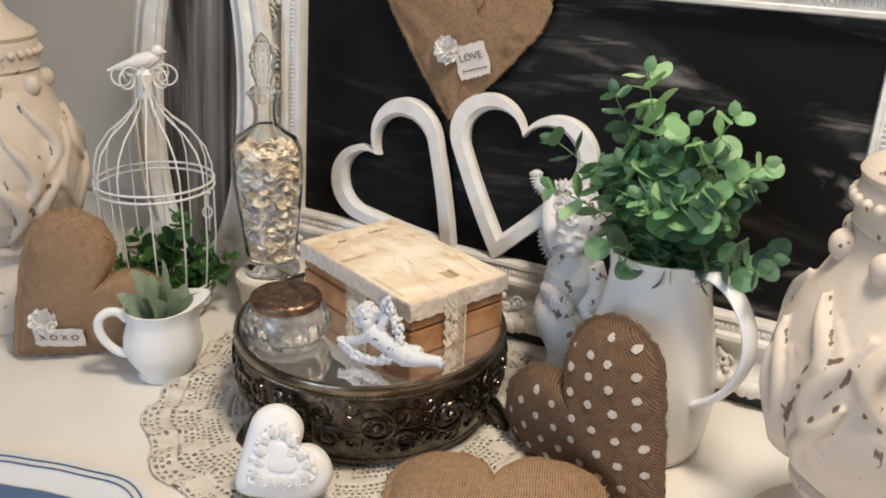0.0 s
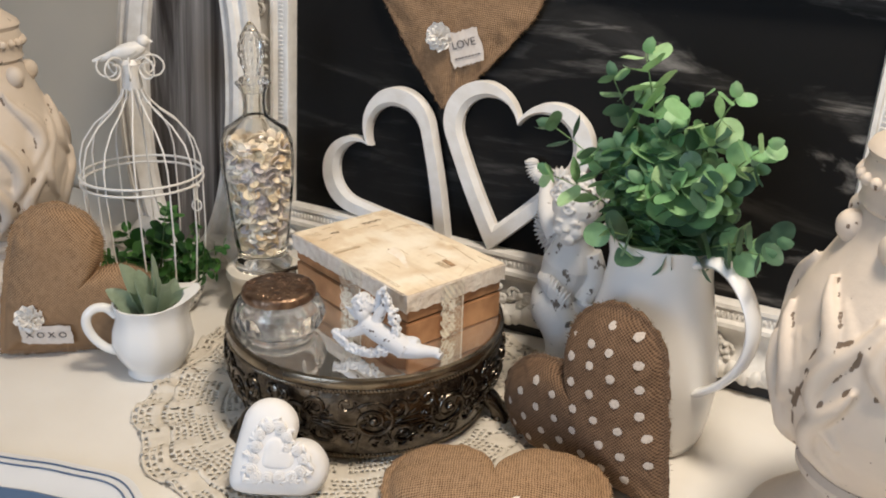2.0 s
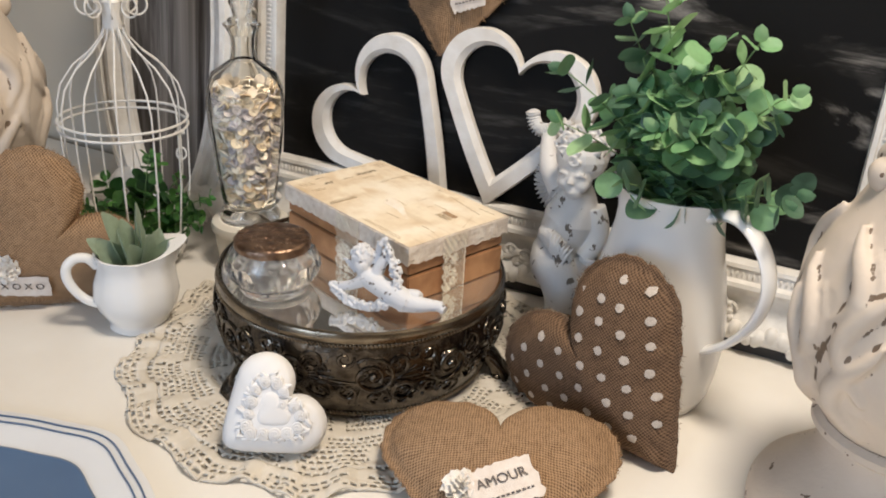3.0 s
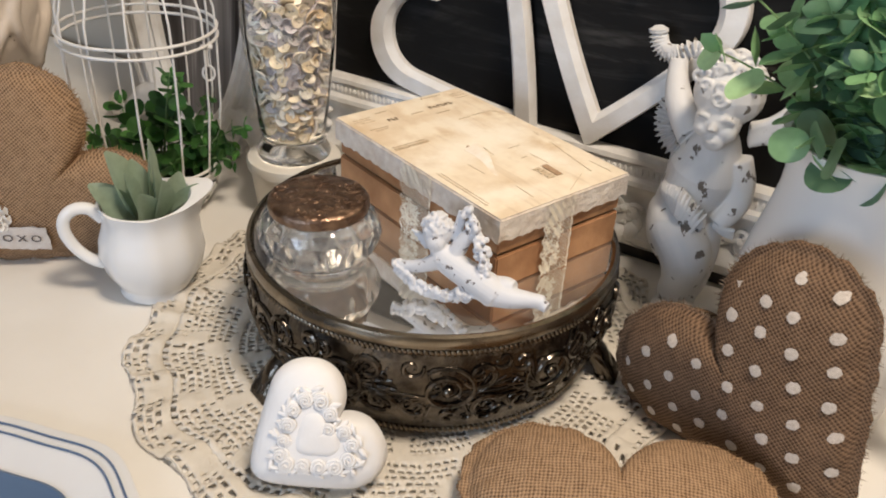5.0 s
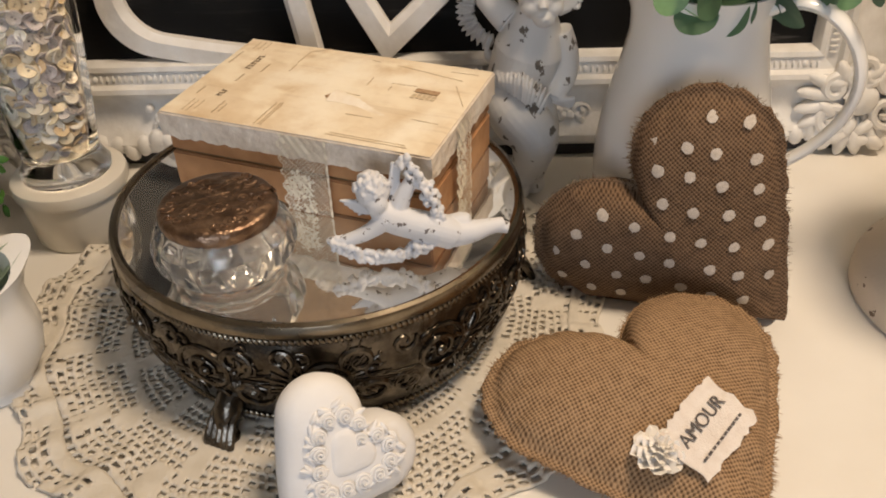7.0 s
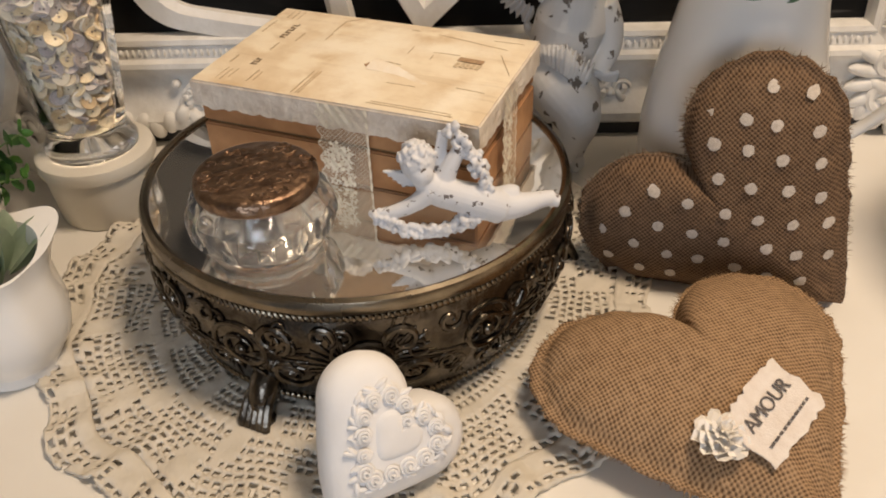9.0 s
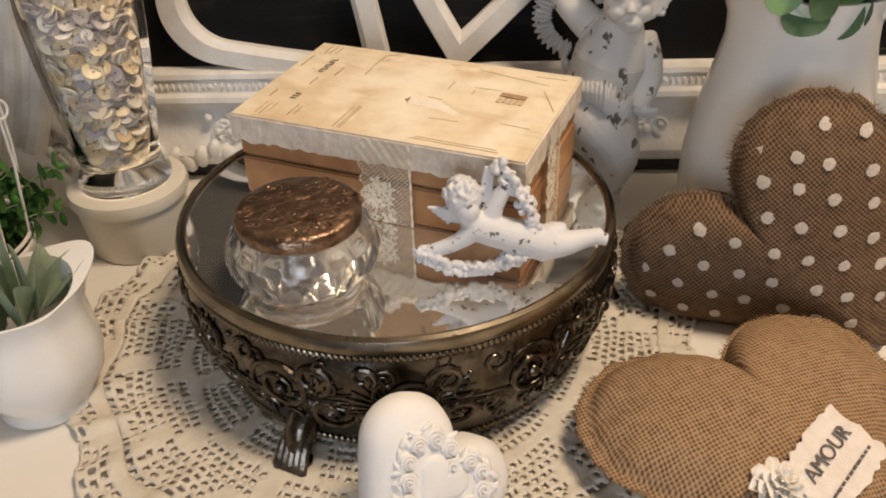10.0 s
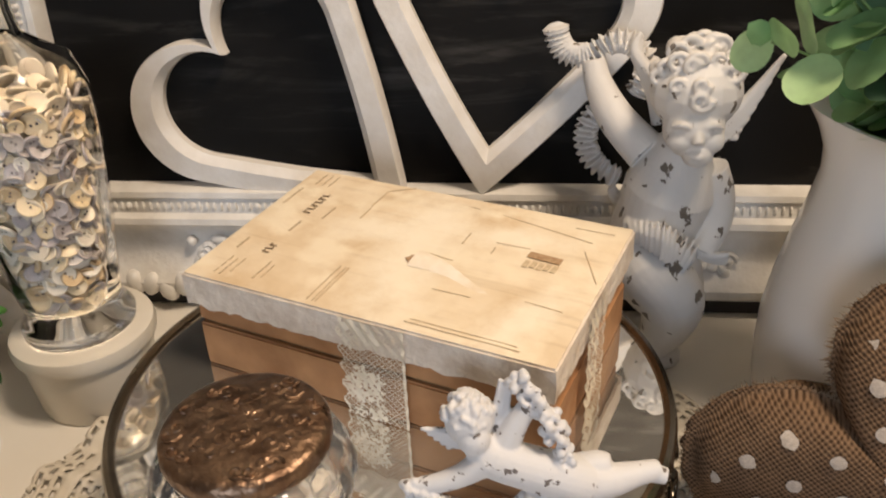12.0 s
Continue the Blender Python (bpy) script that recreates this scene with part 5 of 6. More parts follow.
# pleated ribbon in two loops from the raised hand
for ribbon in (((0.0970, 0.243, 0.250), (0.0995, 0.242, 0.240), (0.1050, 0.240, 0.2325), (0.1140, 0.238, 0.2305), (0.1240, 0.236, 0.2330), (0.1370, 0.236, 0.2420), (0.1500, 0.236, 0.2410), (0.1610, 0.234, 0.2320), (0.1630, 0.231, 0.2190), (0.1560, 0.226, 0.2070)),
               ((0.1330, 0.224, 0.1980), (0.1250, 0.226, 0.1870), (0.1215, 0.228, 0.1740), (0.1235, 0.228, 0.1600), (0.1320, 0.224, 0.1490), (0.1450, 0.215, 0.1430))):
    run, _ = flow(ribbon, 1.0, 3)
    for i, p in enumerate(run):
        d = run[min(i + 1, len(run) - 1)] - run[max(i - 1, 0)]
        a = math.degrees(math.atan2(d.z, d.x))
        fig.append(moved(ball((0, 0, 0), 0.0040, 0.0024, 0.0078, 8, 6), pose(p.x, p.y, p.z, 0, -a, 0)))
        fig.append(moved(ball((0, 0, 0), 0.0013, 0.0072, 0.0102, 8, 8), pose(p.x, p.y - 0.002, p.z, 0, -a, 0)))
# curls of hair
for k in range(46):
    a, b = rng.uniform(0, TAU), rng.uniform(0.0, 1.4)
    c = Vector((0.1880 + 0.0300 * math.cos(a) * math.cos(b), 0.1725 + 0.0285 * math.sin(a) * math.cos(b), 0.2320 + 0.0285 * math.sin(b)))
    if c.y < 0.152 and c.z < 0.224:
        continue
    curl = [(c.x + px, c.y - 0.001, c.z + pz) for px, pz in spiral(rng.uniform(0.8, 1.3), rng.uniform(0.0050, 0.0085), 0.0015, 12, rng.choice((-1, 1)))]
    fig.append(tube(curl, [0.0024] * 13, 6))
blob("cherub_statue", fig, CHIPPED, "white chipped plaster winged statue holding a pleated ribbon", "statue", 0.0010, soft=2)

# ---- plaster heart with a wreath of roses ----
soap = thing("plaster_heart", pose(0.0300, -0.2040, 0.0500, -37, 47, 2), "white plaster heart with raised rose wreath, leaning on the stand", "plaster heart")


def dome_heart(w, puff, rise, n=96, rings=18, y0=0.0):
    out = heart(w, n)
    for _ in range(26):
        out = [((out[i - 1][0] + 2 * out[i][0] + out[(i + 1) % n][0]) / 4, (out[i - 1][1] + 2 * out[i][1] + out[(i + 1) % n][1]) / 4) if out[i][1] < -0.2 * w else out[i] for i in range(n)]
    verts, faces = [(0, y0 - puff, 0.0)], []
    for j in range(1, rings + 1):
        s = j / rings
        for x, z in out:
            verts.append((x * s, y0 - puff * max(0, 1 - s ** rise) ** 0.5, z * s))
    for i in range(n):
        faces.append((0, 1 + i, 1 + (i + 1) % n))
        for j in range(rings - 1):
            a, b = 1 + j * n + i, 1 + j * n + (i + 1) % n
            faces.append((a, a + n, b + n, b))
    o = 1 + (rings - 1) * n
    k = len(verts)
    verts += [(x * 0.94, y0 + 0.012, z * 0.94) for x, z in out]
    faces += [(o + i, k + i, k + (i + 1) % n, o + (i + 1) % n) for i in range(n)]
    faces.append(tuple(k + i for i in reversed(range(n))))
    return verts, faces


part("body", dome_heart(0.107, 0.0175, 3.4), PLASTER, soap, "smooth white plaster heart")
part("inner_heart", dome_heart(0.036, 0.0035, 3.0, 64, 8, -0.0165), PLASTER, soap, m=pose(0, 0, 0.001))


def small_rose(r):
    pts = []
    for i in range(34):
        f = i / 33
        a = f * TAU * 2.4
        pts.append((r * (0.15 + 0.85 * f) * math.cos(a), -0.0035 + 0.0030 * f, r * (0.15 + 0.85 * f) * math.sin(a)))
    return join(tube(pts, [0.0009 + 0.0004 * f / 33 for f in range(34)], 6), ball((0, 0.0, 0), r * 0.9, 0.0025, r * 0.9, 12, 6))


wreath = heart(0.054, 15)
rng = random.Random(51)
for i, (x, z) in enumerate(wreath):
    part("rose", small_rose(rng.uniform(0.0048, 0.0060)), PLASTER, soap, m=pose(x, -0.0170, z + 0.001, 0, rng.uniform(0, 360), 0))
sets = []
for i, (x, z) in enumerate(heart(0.066, 26)):
    for k in range(2):
        sets.append(moved(ball((0, 0, 0), 0.0052, 0.0020, 0.0019, 8, 6), pose(x + rng.uniform(-0.002, 0.002), -0.0160, z + 0.001 + rng.uniform(-0.002, 0.002), 0, rng.uniform(0, 180), 0)))
tagged(part("foliage", join(*sets), PLASTER, soap), kind="stuff")


# ---- crocheted doily under the stand ----
def doily(cx, cy):
    """Cotton filet crochet: broad close stitches with small open slits in rows and blocks, and a ruffled scalloped rim."""
    cols = 480
    radii, kinds = [0.105], []
    while radii[-1] < 0.252:
        for step, kind in ((0.0042, "gap"), (0.0030, "thread")):
            radii.append(radii[-1] + step)
            kinds.append(kind)
    verts, idx = [], {}
    zones = {"field": [], "scalloped_border": []}

    def vert(j, i):
        i %= cols
        if (j, i) not in idx:
            a = TAU * i / cols
            out = max(0.0, (radii[j] - 0.16) / 0.09)
            scal = 1 + 0.022 * math.sin(15 * a) * out
            r = radii[j] * scal + 0.0013 * noise.noise(Vector((i * 0.9, j * 1.3, 0))) + 0.0040 * noise.noise(Vector((i * 0.06, j * 0.15, 4)))
            a += 0.0055 * noise.noise(Vector((i * 0.7, j * 0.9, 5)))
            k = 0.975 if math.cos(a) < 0 else 0.94
            z = 0.0016 + 0.0011 * noise.noise(Vector((i * 0.6, j * 0.8, 2))) + 0.0012 * noise.noise(Vector((i * 0.05, j * 0.4, 9)))
            z += 0.0075 * max(0.0, out - 0.25) * max(0.0, math.sin(30 * a + 3 * noise.noise(Vector((a * 3, 1, 7)))))
            idx[j, i] = len(verts)
            verts.append((cx + k * r * math.cos(a), cy + r * math.sin(a), max(z, 0.0005)))
        return idx[j, i]
    for j, kind in enumerate(kinds):
        row = j // 2
        for i in range(cols):
            solid = kind == "thread"
            if not solid:
                block_on = math.sin(15 * TAU * i / cols + 1.57 * (row // 4)) > -0.80 and row % 9 != 8
                wild = noise.noise(Vector((i * 0.45, row * 1.7, 11)))
                solid = (i + (row % 2) * 2) % 3 == 0 or not block_on or wild > 0.42
            elif row % 6 == 2:
                solid = noise.noise(Vector((i * 0.5, row * 2.3, 3))) < 0.42
            if solid:
                zones["field" if radii[j] < 0.222 else "scalloped_border"].append((vert(j, i), vert(j + 1, i), vert(j + 1, i + 1), vert(j, i + 1)))
    cloth = thing("doily", pose(0, 0, 0), "cream round crocheted cotton doily lying on the sideboard", "doily")
    for name, faces in zones.items():
        used = {v: k for k, v in enumerate(sorted({v for f in faces for v in f}))}
        ob = part(name, ([verts[v] for v in used], [tuple(used[v] for v in f) for f in faces]), COTTON, cloth, flat_angle=None)
        mod = ob.modifiers.new("thick", "SOLIDIFY")
        mod.thickness, mod.offset = 0.0022, 1


doily(-0.008, -0.014)

# ---- tray ----
tray = thing("tray", pose(-0.135, -0.500, 0.0), "scalloped white tray with a blue centre and blue rim lines", "tray")


def scallop(a, z):
    return 1 + 0.022 * math.cos(8 * a + 0.9) + 0.006 * math.cos(16 * a + 1.8)


part("rim", lathe([(0.160, 0.0), (0.178, 0.004), (0.205, 0.010), (0.2185, 0.0125), (0.2205, 0.0115), (0.2205, 0.0100), (0.205, 0.0075), (0.176, 0.0015)], 160, scallop), TRAY_WHITE, tray, "white glazed scalloped rim")
part("well", lathe([(0.150, 0.0015), (0.1765, 0.0050), (0.1740, 0.0060), (0.1700, 0.0045), (0.100, 0.0035), (0.0001, 0.0032)], 160, scallop), TRAY_BLUE, tray, "dusty blue centre")
for r in (0.2120, 0.2045):
    z = 0.0112 + (r - 0.2045) * 0.18
    part("rim_line", tube([(r * scallop(a, 0) * math.cos(a), r * scallop(a, 0) * math.sin(a), z) for a in [TAU * i / 240 for i in range(240)]], 0.0009, 5, True), TRAY_BLUE, tray, "thin blue line")

# ---- tall porcelain pitcher with eucalyptus ----
PX, PY = 0.311, 0.100
pitcher = thing("pitcher", pose(PX, PY, 0.0, 0, 0, -30), "tall cream porcelain pitcher holding artificial eucalyptus", "pitcher")


def pour(a, z):
    k = max(0.0, (z - 0.205) / 0.045)
    return 1 + 0.26 * k * max(0.0, math.cos(a - math.pi)) ** 6


PIT_OUT = [(0.0600, 0.0), (0.0655, 0.003), (0.0705, 0.016), (0.0745, 0.040), (0.0762, 0.066), (0.0758, 0.092), (0.0725, 0.118), (0.0665, 0.148), (0.0605, 0.174), (0.0560, 0.198), (0.0545, 0.214), (0.0560, 0.228), (0.0590, 0.238), (0.0605, 0.242)]
PIT_IN = [(0.0585, 0.2425), (0.0535, 0.228), (0.0515, 0.214), (0.0530, 0.198), (0.0570, 0.174), (0.0630, 0.148), (0.0690, 0.118), (0.0720, 0.080), (0.0700, 0.040), (0.0600, 0.010), (0.0001, 0.010)]
def pit_shell():
    v, f = shell(PIT_OUT, PIT_IN, 72, pour)
    return v, f


part("body", pit_shell(), PORCELAIN, pitcher, flat_angle=50)
# a flat strap handle: thin in its own plane, broad across it
strap = bent([(0.050, 0, 0.226), (0.074, 0, 0.236), (0.098, 0, 0.230), (0.120, 0, 0.208), (0.129, 0, 0.178), (0.123, 0, 0.146), (0.106, 0, 0.117), (0.086, 0, 0.096), (0.069, 0, 0.084)],
             [0.0066, 0.0060, 0.0054, 0.0050, 0.0048, 0.0046, 0.0044, 0.0046, 0.0056], 14)
part("handle", ([(x, y * 2.1, z) for x, y, z in strap[0]], strap[1]), PORCELAIN, pitcher, "broad strap handle")


def disc_leaf(r, cup, n=18, tip=0.0):
    """A round leaf on a short stalk, growing from the origin along +x."""
    verts, faces = [(0, 0, 0)], []
    for j, f in enumerate((0.5, 1.0)):
        for i in range(n):
            a = TAU * i / n
            x = r * (1.0 + f * math.cos(a) * (1.05 + tip * max(0, math.cos(a))))
            y = r * f * math.sin(a)
            verts.append((x, y, cup * r * (f * f) + 0.06 * r * math.sin(3 * a) * f))
    verts[0] = (r, 0, 0)
    faces += [(0, 1 + i, 1 + (i + 1) % n) for i in range(n)]
    faces += [(1 + i, 1 + n + i, 1 + n + (i + 1) % n, 1 + (i + 1) % n) for i in range(n)]
    return verts, faces


def along(p, d, up, roll):
    """A pose at p with +x along d."""
    d = d.normalized()
    side = up.cross(d)
    if side.length < 0.05:
        side = Vector((0, 1, 0)).cross(d)
    side.normalize()
    top = d.cross(side)
    m = Matrix((d, side, top)).transposed().to_4x4()
    return Matrix.Translation(p) @ m @ Matrix.Rotation(roll, 4, "X")


def sprig(start, end, rng, bend, leaf_r, pairs, pale=False):
    """One stem with opposite pairs of round leaves, smaller towards the tip."""
    s, e = Vector(start), Vector(end)
    mid = (s + e) / 2 + Vector(bend)
    pts = []
    for i in range(13):
        f = i / 12
        pts.append(s * (1 - f) ** 2 + mid * 2 * f * (1 - f) + e * f * f)
    stem = tube(pts, [0.0015 - 0.0009 * i / 12 for i in range(13)], 5)
    leaves = []
    for k in range(pairs):
        f = 0.30 + 0.68 * k / max(1, pairs - 1)
        p = s * (1 - f) ** 2 + mid * 2 * f * (1 - f) + e * f * f
        d = (2 * (1 - f) * (mid - s) + 2 * f * (e - mid)).normalized()
        size = leaf_r * (1.08 - 0.55 * max(0, f - 0.5) * 1.4) * rng.uniform(0.8, 1.12)
        turn = k * math.pi / 2 + rng.uniform(-0.4, 0.4)
        side = d.orthogonal().normalized()
        side.rotate(Matrix.Rotation(turn, 3, d))
        for sgn in (-1, 1):
            out = side * sgn + d * rng.uniform(0.1, 0.7) + Vector((0, -0.25, 0.1))
            leaves.append(moved(disc_leaf(size, rng.uniform(-0.1, 0.35)), along(p + out.normalized() * 0.002, out, d, rng.uniform(-0.7, 0.7))))
    tipv = [moved(disc_leaf(leaf_r * 0.42, 0.3, 8, 0.6), along(pts[-1], (pts[-1] - pts[-2]) + Vector((rng.uniform(-0.01, 0.01), 0, rng.uniform(-0.01, 0.01))), Vector((0, 1, 0)), 0))]
    return stem, join(*leaves, *tipv)


bouquet = thing("eucalyptus_bouquet", pose(PX, PY, 0.0), "bunch of green artificial eucalyptus stems in the pitcher", "plant")
rng = random.Random(77)
STEMS = [(-0.034, -0.03, 0.430, 11), (-0.064, -0.03, 0.404, 9), (0.092, -0.04, 0.360, 8), (0.057, -0.04, 0.400, 7), (0.115, -0.05, 0.272, 7), (0.104, -0.06, 0.262, 7),
         (-0.116, -0.05, 0.352, 8), (-0.114, -0.05, 0.300, 6), (-0.036, -0.080, 0.262, 5), (0.016, -0.04, 0.388, 7)]
rngs = random.Random(19)
for k in range(22):
    a = -2.9 + 2.75 * (k % 11) / 10 + rngs.uniform(-0.1, 0.1)
    reach = rngs.uniform(0.035, 0.090) if k < 11 else rngs.uniform(0.02, 0.06)
    STEMS.append((reach * math.cos(a), reach * 0.95 * math.sin(a) - 0.01, rngs.uniform(0.298, 0.338) if k < 11 else rngs.uniform(0.320, 0.362), 7))
for a in (0.4, 1.1, 1.9, 2.6):
    STEMS.append((0.06 * math.cos(a), 0.05 * math.sin(a), 0.330, 6))
for x, y, z, pairs in STEMS:
    a = rng.uniform(0, TAU)
    st, lv = sprig((0.025 * math.cos(a), 0.025 * math.sin(a), 0.17), (x, y, z), rng, (-x * 0.25, -y * 0.2, 0.030), rng.uniform(0.0145, 0.0188), pairs)
    part("stem", st, STEM, bouquet)
    tagged(part("leaves", lv, EUCALYPTUS_PALE if rng.random() < 0.58 else EUCALYPTUS, bouquet, "round green leaves"), kind="stuff")

# ---- cream jug with a small plant ----
creamer = thing("creamer_jug", pose(-0.259, -0.090, 0.0, 0, 0, 49), "small white porcelain creamer jug holding a pale green plant", "jug")


def creamer_form(a, z):
    k = max(0.0, (z - 0.068) / 0.030)
    flute = 0.018 * math.cos(8 * a) * min(1, max(0, z - 0.012) / 0.03)
    return 1 + 0.42 * k * max(0.0, math.cos(a)) ** 5 + flute


CR_OUT = [(0.0330, 0.0), (0.0350, 0.002), (0.0330, 0.008), (0.0360, 0.013), (0.0450, 0.028), (0.0485, 0.044), (0.0465, 0.060), (0.0415, 0.075), (0.0405, 0.086), (0.0435, 0.097)]
CR_IN = [(0.0415, 0.0975), (0.0380, 0.086), (0.0385, 0.074), (0.0435, 0.058), (0.0440, 0.040), (0.0300, 0.016), (0.0001, 0.016)]


def creamer_shell():
    v, f = shell(CR_OUT, CR_IN, 64, creamer_form)
    out = []
    for x, y, z in v:
        rise = 0.010 * max(0.0, x / 0.06) ** 2 * max(0.0, (z - 0.07) / 0.027)
        out.append((x, y, z + rise))
    return out, f


part("body", creamer_shell(), PORCELAIN, creamer, flat_angle=50)
part("handle", bent([(-0.040, 0, 0.082), (-0.050, 0, 0.093), (-0.063, 0, 0.094), (-0.073, 0, 0.085), (-0.074, 0, 0.070), (-0.067, 0, 0.053), (-0.056, 0, 0.040), (-0.045, 0, 0.034)],
                    [0.0060, 0.0058, 0.0058, 0.0058, 0.0058, 0.0055, 0.0055, 0.0060], 10), PORCELAIN, creamer)


def long_leaf(l, w, arch, n=9):
    verts, faces = [], []
    for i in range(n + 1):
        f = i / n
        hw = w * math.sin(math.pi * min(1, f * 0.94 + 0.04)) ** 0.75
        z = arch * l * f * f
        for k in (-1, -0.5, 0, 0.5, 1):
            verts.append((l * f, hw * k, z + abs(k) * hw * 0.35))
    for i in range(n):
        for k in range(4):
            a = i * 5 + k
            faces.append((a, a + 1, a + 6, a + 5))
    return verts, faces


sage = thing("sage_plant", pose(-0.259, -0.090, 0.0, 0, 0, 49), "pale sage-green leafy plant in the creamer jug", "plant")
rng = random.Random(5)
SAGE_LEAVES = [(-0.030, 0.010, 0.160, 0.020), (-0.018, -0.016, 0.145, 0.015), (0.006, 0.018, 0.168, 0.015), (0.022, -0.018, 0.128, 0.013), (0.050, -0.006, 0.112, 0.015),
               (-0.040, -0.012, 0.130, 0.012), (0.034, 0.016, 0.122, 0.013), (-0.048, 0.014, 0.118, 0.013), (0.000, -0.030, 0.122, 0.012), (0.014, 0.000, 0.145, 0.013), (-0.010, 0.024, 0.140, 0.012), (0.056, 0.012, 0.106, 0.012)]
for x, y, z, w in SAGE_LEAVES:
    z = 0.086 + (z - 0.086) * 0.78
    w *= 1.15
    p = Vector((x * 0.3, y * 0.3, 0.076))
    d = Vector((x, y, z)) - p
    part("leaf", moved(long_leaf(d.length, w, rng.uniform(-0.15, 0.1)), along(p, d, Vector((0.8, -0.6, 0.2)), rng.uniform(-0.5, 0.5))), SAGE, sage)

# ---- white crock and the decanter of buttons on it ----
CX, CY = -0.2555, 0.120
crock = thing("crock", pose(CX, CY, 0.0), "small cream glazed crock with a rolled rim", "crock")
part("body", lathe([(0.0420, 0.0), (0.0440, 0.002), (0.0485, 0.045), (0.0490, 0.0535), (0.0001, 0.0535)], 64), CROCK, crock)
part("rim", lathe([(0.0485, 0.0500), (0.0525, 0.053), (0.0535, 0.059), (0.0520, 0.0645), (0.0480, 0.066), (0.0001, 0.066)], 64), CROCK, crock, "rolled glazed rim")
decanter = thing("decanter", pose(CX, CY, 0.0665), "clear glass decanter full of cream buttons, standing on a crock", "decanter")


def eight(a, z):
    return 1 + 0.020 * math.cos(8 * a) if 0.03 < z < 0.2 else 1


DEC_OUT = [(0.0360, 0.0), (0.0405, 0.002), (0.0410, 0.007), (0.0370, 0.014), (0.0345, 0.022), (0.0360, 0.032), (0.0410, 0.070), (0.0465, 0.120), (0.0490, 0.155), (0.0482, 0.182), (0.0420, 0.201), (0.0260, 0.212), (0.0170, 0.219),
           (0.0150, 0.235), (0.0165, 0.250), (0.0200, 0.257), (0.0240, 0.262), (0.0235, 0.264)]
DEC_IN = [(0.0150, 0.263), (0.0125, 0.250), (0.0115, 0.235), (0.0135, 0.216), (0.0225, 0.208), (0.0390, 0.196), (0.0447, 0.178), (0.0455, 0.155), (0.0430, 0.120), (0.0375, 0.070), (0.0325, 0.034), (0.0280, 0.024), (0.0001, 0.022)]
part("bottle", shell(DEC_OUT, DEC_IN, 64, eight), GLASS, decanter, "clear faceted glass bottle", flat_angle=40).visible_shadow = False


def knobbly(a, z):
    return 1 + 0.10 * math.cos(7 * a + 260 * (z - 0.30)) * math.cos(7 * a - 260 * (z - 0.30))


STOP = [(0.0110, 0.250), (0.0125, 0.264), (0.0180, 0.266), (0.0180, 0.269), (0.0090, 0.273)]
for i in range(40):
    f = i / 39
    STOP.append((0.0092 + 0.0085 * math.sin(math.pi * min(1.0, f * 0.92 + 0.02)) - 0.0091 * f ** 3, 0.274 + 0.068 * f))
part("stopper", lathe(STOP, 72, knobbly), GLASS, decanter, "knobbly pointed glass stopper")


def button_mesh(r):
    """A sewing button: raised rim and dished middle, without its two holes."""
    v, f = lathe([(r * 0.9, 0.0), (r, 0.0006), (r, 0.0017), (r * 0.9, 0.0022), (r * 0.72, 0.0017), (r * 0.2, 0.0014)], 12)
    return v, f


# two solid pegs, coloured dark for the shade inside thread holes
def hole_mesh(r):
    return join(lathe([(r * 0.13, 0.0012), (r * 0.13, 0.00175)], 6), moved(lathe([(r * 0.13, 0.0012), (r * 0.13, 0.00175)], 6), pose(r * 0.42, 0, 0)))


def inner_radius(z):
    ins = sorted((b, a) for a, b in DEC_IN)
    for (z0, r0), (z1, r1) in zip(ins, ins[1:]):
        if z <= z1:
            return r0 + (r1 - r0) * (z - z0) / max(1e-6, z1 - z0)
    return 0.01


rng = random.Random(9)
shapes = []
for mi in range(len(BUTTONS)):
    for r in (0.0052, 0.0068, 0.0084):
        mesh = bpy.data.meshes.new("button")
        bv = button_mesh(r)
        mesh.from_pydata(bv[0], [], bv[1])
        mesh.materials.append(BUTTONS[mi])
        mesh.shade_smooth()
        mesh.set_sharp_from_angle(angle=radians(35))
        hv = hole_mesh(r)
        hm = bpy.data.meshes.new("hole_shade_peg")
        hm.from_pydata([(x - r * 0.21, y, z) for x, y, z in hv[0]], [], hv[1])
        hm.materials.append(INK)
        shapes.append((mesh, hm, r))
rest = []
count = 0
z = 0.030
while z < 0.186:
    rin = inner_radius(z)
    n = int(TAU * rin / 0.0112)
    for i in range(n):
        a = TAU * (i + rng.random()) / n
        mesh, hm, r = rng.choice(shapes)
        grey = 0.135 < z < 0.165 and -2.9 < a - TAU * (a > math.pi) < -0.3
        if grey and rng.random() < 0.6:
            mesh, hm, r = shapes[3 * rng.choice((2, 4)) + rng.randrange(3)]
        rad = rin - 0.0058 - rng.uniform(0, 0.004)
        out = Vector((math.cos(a), math.sin(a), rng.uniform(-0.5, 0.7)))
        m = out.to_track_quat("Z", "Y").to_matrix().to_4x4()
        m = Matrix.Translation((rad * math.cos(a), rad * math.sin(a), z + rng.uniform(-0.003, 0.003))) @ m @ pose(0, 0, 0, rng.uniform(-30, 30), rng.uniform(-30, 30), rng.uniform(0, 360))
        front = math.cos(a + 1.05) > -0.25
        if front and count < 290:
            ob = new("button", mesh)
            ob.parent = decanter
            ob.matrix_local = m
            hb = new("hole_shade_peg", hm)
            hb.parent = ob
            count += 1
        else:
            rest.append(moved(button_mesh(r), m))
    z += 0.0070
